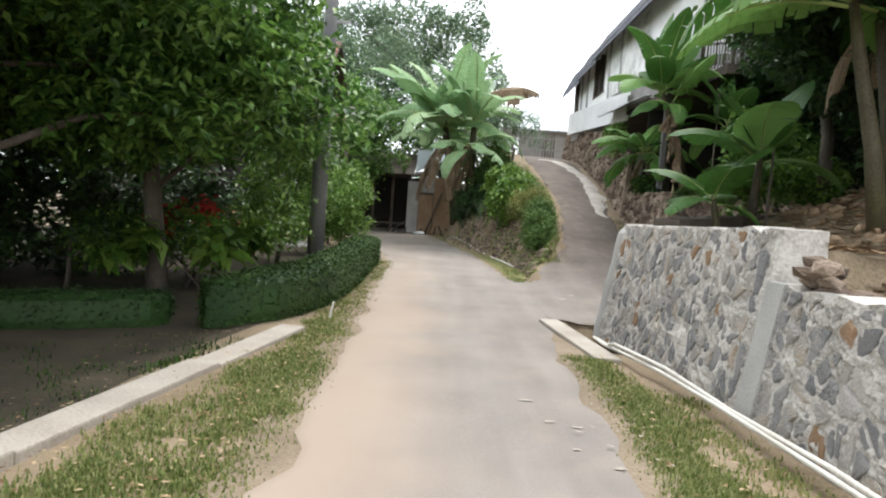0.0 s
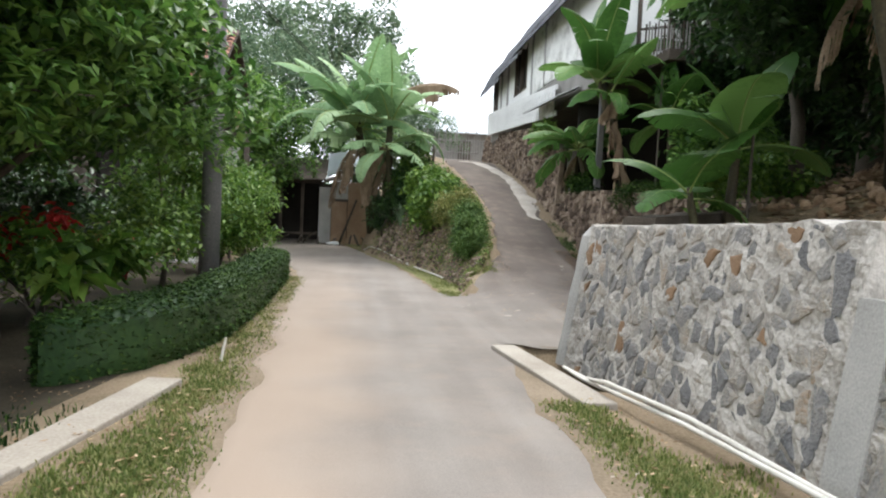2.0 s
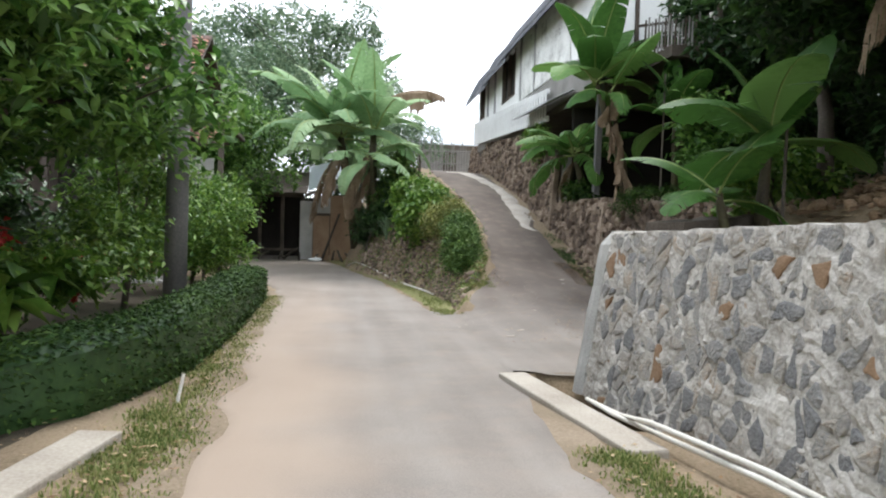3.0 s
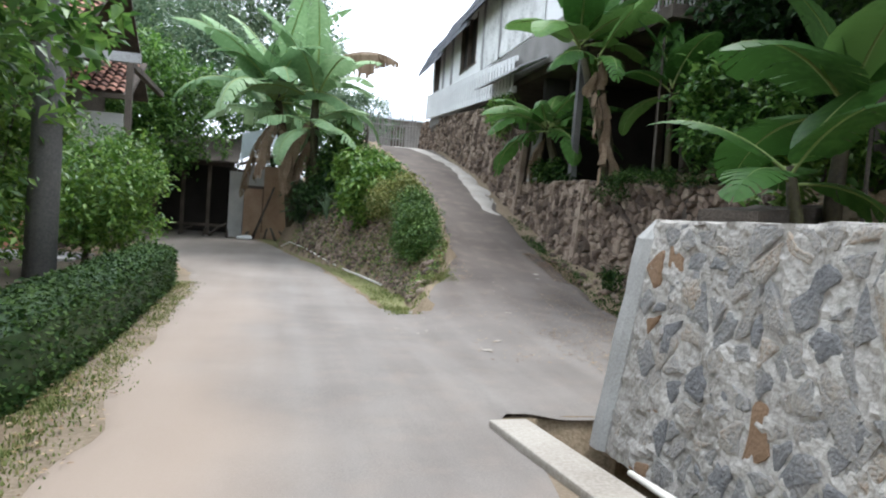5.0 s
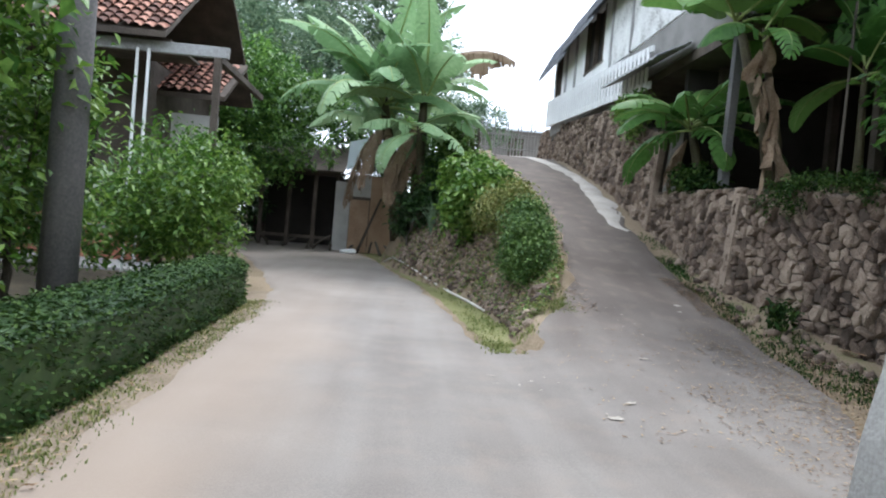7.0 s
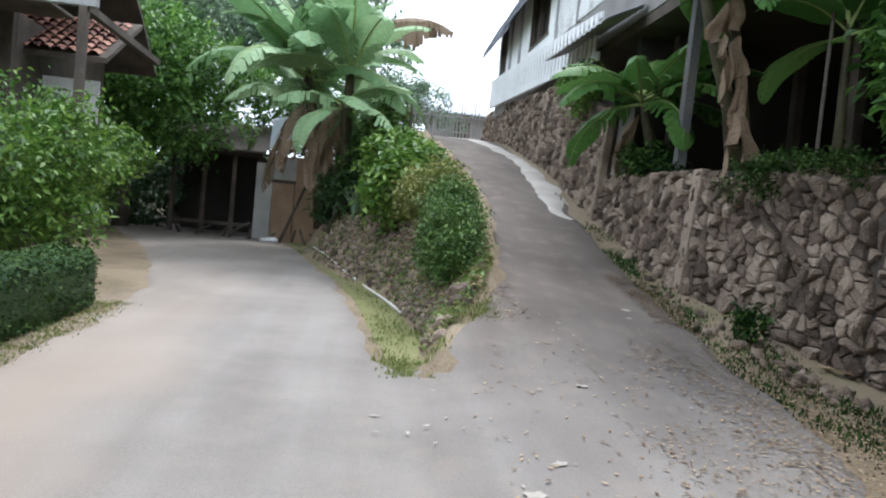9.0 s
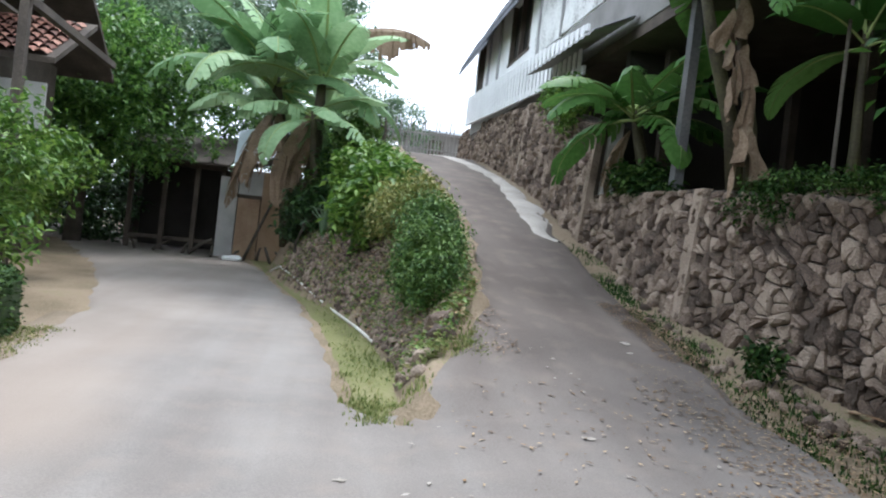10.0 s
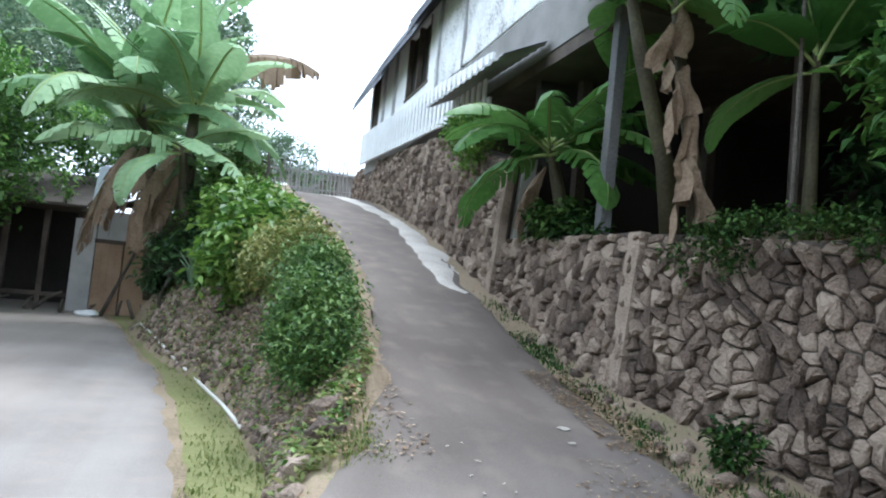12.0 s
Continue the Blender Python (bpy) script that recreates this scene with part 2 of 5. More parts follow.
def box(bm, lo, hi, bevel=0.0, turn=None):
    ret = bmesh.ops.create_cube(bm, size=1.0)["verts"]
    lo, hi = Vector(lo), Vector(hi)
    for v in ret:
        v.co = Vector(((v.co.x + .5) * (hi.x - lo.x) + lo.x, (v.co.y + .5) * (hi.y - lo.y) + lo.y, (v.co.z + .5) * (hi.z - lo.z) + lo.z))
        if turn is not None:
            v.co = turn @ v.co
    if bevel:
        edges = list({e for v in ret for e in v.link_edges})
        bmesh.ops.bevel(bm, geom=edges, offset=bevel, segments=2, affect="EDGES", profile=0.6)
    return bm


def boxm(lo, hi, bevel=0.0, turn=None):
    return box(bmesh.new(), lo, hi, bevel, turn)


def tube(points, radii, sides=8, closed=True):
    """Verts and faces of a tapering tube along points."""
    pts = [Vector(p) for p in points]
    vs, fs = [], []
    for i, p in enumerate(pts):
        d = (pts[min(i + 1, len(pts) - 1)] - pts[max(i - 1, 0)]).normalized()
        s = d.cross(Vector((0.13, 0.31, 1.0)) if abs(d.z) < 0.95 else Vector((1, 0.1, 0))).normalized()
        u = s.cross(d)
        for k in range(sides):
            a = 2 * math.pi * k / sides
            vs.append(p + radii[i] * (math.cos(a) * s + math.sin(a) * u))
    for i in range(len(pts) - 1):
        for k in range(sides):
            a, b = i * sides + k, i * sides + (k + 1) % sides
            fs.append((a, b, b + sides, a + sides))
    if closed:
        fs.append(tuple(range(sides))[::-1])
        fs.append(tuple(range((len(pts) - 1) * sides, len(pts) * sides)))
    return vs, fs


def join(*meshes):
    vs, fs = [], []
    for v, f in meshes:
        o = len(vs)
        vs += list(v)
        fs += [tuple(i + o for i in q) for q in f]
    return vs, fs


def leaves(rng, centres, size, aspect=0.42, droop=0.4, long=1.0):
    """Folded leaves, one at each centre, turned at random; an array job."""
    c = np.asarray(centres, float)
    n = len(c)
    a = rng.uniform(0, 2 * np.pi, n)
    dz = rng.normal(-droop, 0.45, n)
    d = np.stack([np.cos(a), np.sin(a), dz], 1)
    d /= np.linalg.norm(d, axis=1)[:, None]
    up = rng.normal(0, 0.35, (n, 3)) + [0, 0, 1]
    s = np.cross(d, up)
    s /= np.linalg.norm(s, axis=1)[:, None] + 1e-9
    u = np.cross(s, d)
    L = (size * rng.uniform(0.6, 1.35, n) * long)[:, None]
    w = L * aspect
    b = c
    t = c + d * L - u * L * 0.15
    m1 = c + d * L * 0.45 + s * w * 0.5 + u * L * 0.08
    m2 = c + d * L * 0.45 - s * w * 0.5 + u * L * 0.08
    v = np.stack([b, m1, t, m2], 1).reshape(-1, 3)
    i = np.arange(n)[:, None] * 4
    f = np.concatenate([i + [0, 1, 2], i + [0, 2, 3]], 0)
    return v, f


def quick(name, v, f, material, parent=None):
    """A big triangle mesh from arrays."""
    me = bpy.data.meshes.new(name)
    v = np.asarray(v, np.float32)
    f = np.asarray(f, np.int32)
    me.vertices.add(len(v))
    me.vertices.foreach_set("co", v.ravel())
    k = f.shape[1]
    me.loops.add(len(f) * k)
    me.loops.foreach_set("vertex_index", f.ravel())
    me.polygons.add(len(f))
    me.polygons.foreach_set("loop_start", np.arange(0, len(f) * k, k, dtype=np.int32))
    me.update(calc_edges=True)
    me.materials.append(material)
    ob = new(name, me)
    if parent is not None:
        ob.parent = parent
    return ob


def clumps(rng, blobs, per):
    """Points in ragged clumps inside the blobs (x, y, z, rx, ry, rz): small sub-clumps near each blob's skin, with gaps between."""
    out = []
    for x, y, z, rx, ry, rz in blobs:
        k = max(3, int(per / 26))
        d = rng.normal(0, 1, (k, 3))
        d /= np.linalg.norm(d, axis=1)[:, None]
        cc = d * (rng.uniform(0.35, 1.08, (k, 1)) ** 0.6) * [rx, ry, rz] + [x, y, z]
        sub = rng.normal(0, 1, (k, 26, 3)) * 0.16 * min(rx, ry, rz) ** 0.6
        out.append((cc[:, None, :] + sub).reshape(-1, 3))
    return np.concatenate(out)


# ---- the lie of the land ----
def zm(y):
    return float(np.interp(y, [-60, 0, 6, 10, 13, 16, 20, 25, 30, 40, 70], [0.3, 0, -.03, -.1, -.06, .0, .04, .18, .36, .6, .9]))


def zr(y):
    return float(np.interp(y, [11, 13, 15.5, 17, 18.4, 21.4, 25, 30.25, 36, 60], [-.1, -.05, .2, .55, .85, 1.72, 2.75, 3.88, 4.5, 5.2]))


def x_bank(y):
    """Foot of the bank between the two roads."""
    return float(np.interp(y, [15.6, 17.5, 20.1, 21.8, 24, 25.4, 27.8, 29.3, 30.6, 34, 60], [2.0, 2.25, 2.02, 1.7, 1.05, .7, .2, .1, .65, .65, .65]))


def x_ramp(y):
    """Left edge of the ramp."""
    return float(np.interp(y, [15.6, 16.4, 18, 19.7, 22, 25.6, 30, 36, 60], [2.15, 2.46, 3.12, 3.36, 3.6, 3.4, 3.35, 3.3, 3.3]))


def x_wall(y):
    """Face of the dry-stone wall, at its foot."""
    return float(np.interp(y, [10.8, 13.5, 15.6, 16.3, 17.3, 18.3, 21.3, 26, 29.5, 37, 60], [3.2, 7.0, 6.2, 5.9, 5.65, 5.5, 5.4, 5.6, 5.7, 6.1, 6.5]))


def wall_top(y):
    return float(np.interp(y, [10, 13, 15.5, 18.3, 21.25, 21.35, 25.4, 34, 40], [1.5, 1.9, 2.2, 2.36, 2.45, 3.6, 4.75, 5.6, 6.0]))


def smooth(a, b, x):
    t = min(1, max(0, (x - a) / (b - a)))
    return t * t * (3 - 2 * t)


def terrace(x, y):
    n = 0.12 * noise.noise(Vector((x * .7, y * .7, 3))) + 0.05 * noise.noise(Vector((x * 2.3, y * 2.3, 7)))
    low = 1.35 + 0.5 * max(0, x - 4.6) + n
    if y < 5.9:
        low -= 0.4 * smooth(4.6, 3.2, x)
    high = wall_top(min(y, 21.2)) - 0.05 + 0.18 * max(0, x - 6.3) + n
    return low + (high - low) * smooth(9.5, 15, y)


def land(x, y):
    g = zm(y)
    if y <= 10.75:
        if x > 3.02:
            return terrace(x, y)
        if 8.7 < y < 10.68 and 2.06 < x < 2.62:
            return g - .4
        return g - 0.22 * smooth(-1.9, -3.2, x) * smooth(12, 8, y) - 0.05 * smooth(1.9, 2.3, x)
    if x > x_wall(y) + 0.3:
        return terrace(x, y)
    if y < 15.6:
        return g + (zr(y) - g) * smooth(1.7, 3.0, x)
    xb, xl = x_bank(y), x_ramp(y)
    if x >= xl:
        return zr(y)
    if x <= xb:
        return g
    u = (x - xb) / max(0.05, xl - xb)
    rise = zr(y) + 0.12 * smooth(16.5, 18, y) - g
    return g + rise * min(1, 1.25 * u ** 0.75) + 0.12 * noise.noise(Vector((x * 3, y * 3, 1))) * smooth(0, .3, u) * smooth(16, 18, y)


# ---- ground and roads ----
def axis(stretches):
    out = []
    for a, b, s in stretches:
        out += list(np.arange(a, b - 1e-6, s))
    return out + [stretches[-1][1]]


def main_edges(y):
    return (float(np.interp(y, [-60, 3, 8, 12, 17, 20, 23, 27, 32, 37, 45], [-1, -.9, -1.0, -1.25, -1.32, -1.6, -2.3, -3.7, -6.0, -10, -22])),
            float(np.interp(y, [-60, 4, 8, 10.5, 13, 15.2, 15.65, 16.2, 19.7, 22.6, 25, 27.8, 30, 33, 37, 45], [1.25, 1.3, 1.5, 1.75, 2.6, 2.5, 2.0, 1.65, 1.42, 1.1, .6, .08, -.5, -1.5, -4.5, -14])))


def sheet(name, xs, ys, height, material, label, category):
    vs = [(x, y, height(x, y)) for y in ys for x in xs]
    w = len(xs)
    fs = [(j * w + i, j * w + i + 1, j * w + w + i + 1, j * w + w + i) for j in range(len(ys) - 1) for i in range(w - 1)]
    ob = quick(name, vs, fs, material)
    ob.data.polygons.foreach_set("use_smooth", [True] * len(ob.data.polygons))
    return tagged(ob, label, category, kind="structure")


def under_road(x, y):
    z = land(x, y)
    a, b = main_edges(y)
    if a + .15 < x < b - .15 or (y > 11 and x_ramp(max(y, 15.7)) + .1 < x < x_wall(y) - .7 and y > 15):
        z -= 0.06
    return z


GX = axis([(-400, -40, 60), (-40, -10, 3), (-10, -3, .35), (-3, 7.4, .13), (7.4, 14, .4), (14, 40, 3), (40, 400, 60)])
GY = axis([(-400, -40, 60), (-40, -4, 3), (-4, 2, .4), (2, 26, .16), (26, 40, .35), (40, 70, 3), (70, 500, 60)])
sheet("ground", GX, GY, under_road, M_GROUND, "brown earth with leaf litter and sparse weeds", "ground")


def ribbon(name, left, right, ys, lift, material, label, cols=16, ragged=.09):
    vs, fs = [], []
    for y in ys:
        a, b = left(y), right(y)
        a += ragged * (noise.noise(Vector((y * 1.1, 2, 5))) + .5 * noise.noise(Vector((y * 4.7, 2, 5))))
        b += ragged * (noise.noise(Vector((y * 1.1, 9, 5))) + .5 * noise.noise(Vector((y * 4.7, 9, 5))))
        for i in range(cols + 1):
            x = a + (b - a) * i / cols
            vs.append((x, y, land(x, y) + lift - (0.05 if i in (0, cols) else 0)))
    w = cols + 1
    for j in range(len(ys) - 1):
        for i in range(cols):
            fs.append((j * w + i, j * w + i + 1, j * w + w + i + 1, j * w + w + i))
    ob = quick(name, vs, fs, material)
    ob.data.polygons.foreach_set("use_smooth", [True] * len(ob.data.polygons))
    return tagged(ob, label, "road", kind="structure")


YR = list(np.arange(-40, 0, 2.0)) + list(np.arange(0, 46, .3))
ribbon("road", lambda y: main_edges(y)[0], lambda y: main_edges(y)[1], YR, 0.02, M_ROAD, "narrow worn asphalt lane covered in sandy dust", 30, .2)
ribbon("road_ramp", lambda y: float(np.interp(y, [10.75, 13, 15.6], [1.7, 1.7, 2.0])) if y < 15.6 else x_ramp(y) + .02,
       lambda y: float(np.interp(y, [10.75, 12.5, 14, 15.5, 17], [2.85, 4.2, 4.8, 4.95, 4.98])) if y < 17 else float(np.interp(y, [17, 19, 21, 24, 60], [4.95, 4.98, 5.05, 5.3, 6])),
       list(np.arange(10.75, 40, .25)), 0.032, M_ROAD, "steep grey asphalt ramp climbing off the lane", 22, .16)
# sandy margins of the lane
ribbon("verge_sand", lambda y: main_edges(y)[0] - .3, lambda y: main_edges(y)[0] + .25, list(np.arange(0, 20, .3)), 0.012, M_SAND, "sandy margin beside the lane", 6)
ribbon("verge_sand_right", lambda y: main_edges(y)[1] - .25, lambda y: main_edges(y)[1] + .35, list(np.arange(0, 10.4, .3)), 0.012, M_SAND, "sandy margin beside the lane", 5)
ribbon("verge_turf", lambda y: main_edges(y)[1] - .02, lambda y: x_bank(y) + .1, list(np.arange(15.8, 31, .3)), 0.014, M_MOSS, "yellow-green mossy turf strip below the bank", 6)
# pale concrete patch along the ramp's outer edge
ribbon("ramp_gutter", lambda y: float(np.interp(y, [20.9, 21.3, 22.9, 24.2, 27, 29.7, 31], [4.85, 4.62, 4.62, 4.72, 4.85, 4.5, 3.9])),
       lambda y: float(np.interp(y, [20.9, 23.4, 27.2, 29.7, 31], [4.95, 5.3, 5.35, 5.2, 4.6])), list(np.arange(20.9, 31.1, .2)), 0.05, M_PALE, "pale concrete gutter strip beside the ramp", 4, .2)


# ---- kerb, slab, pipes ----
kerb = base("kerb", "long low sandy concrete kerb edging the grass verge", "kerb", kind="structure")
KL = [(-3.75, -6), (-2.8, 0), (-2.24, 3.8), (-1.88, 6.2), (-1.56, 8.4)]
for (xa, ya), (xb, yb) in zip(KL, KL[1:]):
    k = boxm((0, 0, -.25), (.3, math.hypot(xb - xa, yb - ya) - .012, .05), 0.018)
    o = part("kerb_stone", k, M_KERB, kerb)
    o.matrix_local = pose(xa - .28, ya, (zm(ya) + zm(yb)) / 2, 0, 0, -math.degrees(math.atan2(xb - xa, yb - ya)))
slab = part("drain_slab", boxm((0, 0, -.2), (.3, 2.75, .04), 0.02), M_KERB)
slab.matrix_world = pose(1.82, 7.75, zm(9) + .02, 0, 0, 5.5)
tagged(slab, "narrow pale concrete slab edging an open drain", "slab")
# near-black box so the drain pit reads as shaded
tagged(part("drain_bed", boxm((2.05, 8.72, -.7), (2.5, 10.62, -.42), .03), M_DARK), "bed of the open drain, coloured near-black for shade", "drain", kind="structure")
# sheet laid left of the kerb to paint the shade under the trees
ribbon("garden_soil", lambda y: -16.0, lambda y: float(np.interp(y, [0, 8.4, 9.5, 18, 30], [-3.15, -1.95, -1.75, -1.75, -6])), list(np.arange(2, 22, .35)), 0.02, M_SHADED_SOIL, "garden soil sheet darkened to stand for tree shade", 30)

for k, dx in enumerate((0, .05)):
    pts = [(2.62 + dx, -2, .05), (2.5 + dx, 2, .07), (2.44 + dx, 4.2, .06 + .03 * k), (2.38 + dx, 5.6, .05), (2.3 + dx, 7, .03 + .04 * k), (2.18 - 2 * dx, 8.0, .0 + .1 * k), (2.14 + dx, 8.8, -.05), (2.2, 9.6, -.1)]
    o = part("water_pipe", tube(pts, [.02] * len(pts), 8), M_PIPE, smooth=True)
    tagged(o, "thin worn white plastic pipe lying along the wall foot", "pipe", group="pipes at the wall")
pts = [(x, y, land(x, y) + .04) for x, y in ((.2, 27.6), (.45, 26.9), (.72, 25.6), (.95, 24.6), (1.3, 23.2), (1.55, 22.3), (1.68, 21.6), (1.92, 20.4), (2.08, 19.2))]
o = part("water_pipe", tube(pts, [.022] * len(pts), 8), M_PIPE, smooth=True)
tagged(o, "white plastic pipe lying along the bank foot", "pipe")


# ---- rubble walls ----
def cells(rng, w, h, sx, sy, jit=0.42):
    """Irregular cells that fill a w x h rectangle: each a list of corners."""
    nx, ny = max(2, round(w / sx)), max(2, round(h / sy))
    P = {}
    for j in range(-1, ny + 1):
        for i in range(-1, nx + 1):
            P[i, j] = ((i + .5 + (.5 if j % 2 else 0) + rng.uniform(-jit, jit)) * w / nx, (j + .5 + rng.uniform(-jit, jit)) * h / ny)
    out = []
    for j in range(ny):
        for i in range(nx):
            cx, cy = P[i, j]
            poly = [(max(0, cx - 2 * sx), max(0, cy - 2 * sy)), (min(w, cx + 2 * sx), max(0, cy - 2 * sy)), (min(w, cx + 2 * sx), min(h, cy + 2 * sy)), (max(0, cx - 2 * sx), min(h, cy + 2 * sy))]
            for dj in (-1, 0, 1):
                for di in (-2, -1, 0, 1, 2):
                    q = P.get((i + di, j + dj))
                    if q is None or (di == 0 and dj == 0):
                        continue
                    mx, my, ax, ay = (cx + q[0]) / 2, (cy + q[1]) / 2, q[0] - cx, q[1] - cy
                    new_poly = []
                    for a, b in zip(poly, poly[1:] + poly[:1]):
                        fa, fb = (a[0] - mx) * ax + (a[1] - my) * ay, (b[0] - mx) * ax + (b[1] - my) * ay
                        if fa <= 0:
                            new_poly.append(a)
                        if fa * fb < 0:
                            t = fa / (fa - fb)
                            new_poly.append((a[0] + t * (b[0] - a[0]), a[1] + t * (b[1] - a[1])))
                    poly = new_poly
                    if len(poly) < 3:
                        break
                if len(poly) < 3:
                    break
            if len(poly) >= 3:
                ux, uy = sum(p[0] for p in poly) / len(poly), sum(p[1] for p in poly) / len(poly)
                out.append((ux, uy, poly))
    return out


def stone_mesh(rng, place, cx, cy, poly, gap, proud):
    """One stone: its corners drawn in by the joint, bulging out of the face."""
    k = len(poly)
    shr = [max(0.35, 1 - gap / max(.03, math.hypot(p[0] - cx, p[1] - cy))) for p in poly]
    ring0 = [place(cx + (p[0] - cx) * s, cy + (p[1] - cy) * s, -.04) for p, s in zip(poly, shr)]
    dep = proud * rng.uniform(.25, 1.6)
    ring1 = [place(cx + (p[0] - cx) * s * .97, cy + (p[1] - cy) * s * .97, dep * rng.uniform(.4, .75)) for p, s in zip(poly, shr)]
    ring2 = [place(cx + (p[0] - cx) * s * .74, cy + (p[1] - cy) * s * .74, dep * rng.uniform(.85, 1.15)) for p, s in zip(poly, shr)]
    vs = ring0 + ring1 + ring2
    fs = []
    for i in range(k):
        j = (i + 1) % k
        fs += [(i, j, k + j, k + i), (k + i, k + j, 2 * k + j, 2 * k + i)]
    vs.append(place(cx + rng.uniform(-.02, .02), cy + rng.uniform(-.015, .015), dep * rng.uniform(.7, 1.35)))
    fs += [(2 * k + i, 2 * k + (i + 1) % k, 3 * k) for i in range(k)]
    return vs, fs


def ragged(poly, cx, cy, rng, wear=.86):
    """A stone's outline with its straight sides broken and its corners worn."""
    out = []
    for a, b in zip(poly, poly[1:] + poly[:1]):
        for f in (.12, .5, .88):
            x, y = a[0] + (b[0] - a[0]) * f, a[1] + (b[1] - a[1]) * f
            k = rng.uniform(wear, 1.0)
            out.append((cx + (x - cx) * k, cy + (y - cy) * k))
    keep = [out[0]]
    for p in out[1:]:
        if math.hypot(p[0] - keep[-1][0], p[1] - keep[-1][1]) > .018:
            keep.append(p)
    return keep if len(keep) > 3 else poly


def mortar_place(y0, y1, top0, x_base0, x_base1, lean):
    def place(u, v, d):
        f = u / (y1 - y0)
        y = y0 + u
        zb = zm(y) - .15
        x = x_base0 + (x_base1 - x_base0) * f + lean * (v / 1.6) - d
        return (x, y, zb + v)
    return place


STONES = []  # walls' stones are linked last
rs = random.Random(4)
retaining = base("wall_retaining", "mortared grey rubble retaining wall with pale joints", "retaining wall", kind="structure")
W_TOP = [(-3.0, 5.85, 1.06), (5.85, 10.45, 1.52)]
for y0, y1, top in W_TOP:
    pl = mortar_place(y0, y1, top, np.interp(y0, [-3, 4, 10.4], [2.86, 2.62, 2.44]), np.interp(y1, [-3, 4, 10.4], [2.86, 2.62, 2.44]), 0.26)
    h = top + .2
    vs, fs = [], []
    nu, nv = int((y1 - y0) / .04), 42
    for i in range(nu + 1):
        for j in range(nv + 1):
            u, v = (y1 - y0) * i / nu, h * j / nv
            vs.append(pl(u, v + (.035 * noise.noise(Vector((u * 4, y0, 2))) if j == nv else 0), .026 * noise.noise(Vector((u * 5, v * 5, y0))) + .022 * noise.noise(Vector((u * 12, v * 12, y0))) + .016 * noise.noise(Vector((u * 27, v * 27, y0)))))
    for i in range(nu):
        for j in range(nv):
            a = i * (nv + 1) + j
            fs.append((a, a + nv + 1, a + nv + 2, a + 1))
    o = len(vs)
    for i in range(nu + 1):
        p = vs[i * (nv + 1) + nv]
        vs += [(p[0] + .38, p[1], p[2] + .01), (p[0] + .4, p[1], -.3)]
    for i in range(nu):
        a, b = i * (nv + 1) + nv, (i + 1) * (nv + 1) + nv
        fs += [(a, b, o + 2 * i + 2, o + 2 * i), (o + 2 * i, o + 2 * i + 2, o + 2 * i + 3, o + 2 * i + 1)]
    n0 = len(vs)
    fs.append(tuple([j for j in range(nv + 1)] + [o, o + 1]))
    fs.append(tuple([nu * (nv + 1) + j for j in range(nv + 1)] + [o + 2 * nu, o + 2 * nu + 1])[::-1])
    part("mortar_core", (vs, fs), M_MORTAR, retaining)
    for cx, cy, poly in cells(rs, y1 - y0, h, .2, .15, .72):
        if y0 < 6 and cx > (y1 - y0) - .12:
            continue
        if (y0 > 5 and cx < .1) or rs.random() < .13:
            continue
        STONES.append((retaining, stone_mesh(rs, pl, cx, cy, ragged(poly, cx, cy, rs, .8), rs.uniform(.0, .035), .013), M_ORANGE if rs.random() < .05 else M_STONE, y0 + cx > 4.6, M_STONE_I))
# concrete strip at the step, rounded end pier
pl = mortar_place(5.56, 5.9, 1.4, 2.575, 2.566, .26)
vs = [pl(u, v, d) for d in (-.05, .022) for v in (0, .4, .8, 1.28) for u in (0.02, .3)]
fs = [(8, 9, 11, 10), (10, 11, 13, 12), (12, 13, 15, 14), (0, 8, 10, 2), (2, 10, 12, 4), (4, 12, 14, 6), (9, 1, 3, 11), (11, 3, 5, 13), (13, 5, 7, 15), (14, 15, 7, 6)]
part("pier_strip", (vs, fs), M_CONC, retaining, "smooth pale concrete pier strip")
prof = []
bm = bmesh.new()
rows = []
for j in range(13):
    v = 1.73 * j / 12
    cap = max(0, (v - 1.57) / .16)
    x0 = 2.425 + .26 * v / 1.6 - .03 + .1 * cap ** 2
    x1 = 2.97 + .08 * v
    y0, y1 = 10.4, 10.66 - .05 * cap ** 2
    z = zm(10.5) - .15 + v
    w = .02 * noise.noise(Vector((v * 3, 1, 1)))
    rows.append([bm.verts.new(p) for p in ((x0 + .04, y0, z), (x0 + w, y0 + .06, z), (x0 + w, y1 - .09, z), (x0 + .09, y1, z), (x1, y1, z), (x1, y0, z))])
for a, b in zip(rows, rows[1:]):
    for i in range(6):
        bm.faces.new((a[i], a[(i + 1) % 6], b[(i + 1) % 6], b[i]))
bm.faces.new(rows[-1])
bmesh.ops.recalc_face_normals(bm, faces=bm.faces)
part("end_pier", bm, M_CONC, retaining, "rounded pale concrete pier at the wall's end")
# loose dark stones at the step
for k in range(9):
    r = random.Random(60 + k)
    p = Vector((2.84 + r.uniform(0, .3), 5.72 - r.uniform(0, .75), 1.07 + .07 * (k % 4)))
    bmr = bmesh.new()
    bmesh.ops.create_icosphere(bmr, subdivisions=1, radius=1)
    for v in bmr.verts:
        v.co = Vector((v.co.x * .13, v.co.y * .16, v.co.z * .07)) * r.uniform(.75, 1.15)
    o = part("loose_stone", bmr, M_DRY)
    o.matrix_world = Matrix.Translation(p) @ pose(0, 0, 0, r.uniform(-12, 12), r.uniform(-12, 12), r.uniform(0, 360))
    tagged(o, "dark loose stone on the stepped wall top", "stone", group="loose stones")

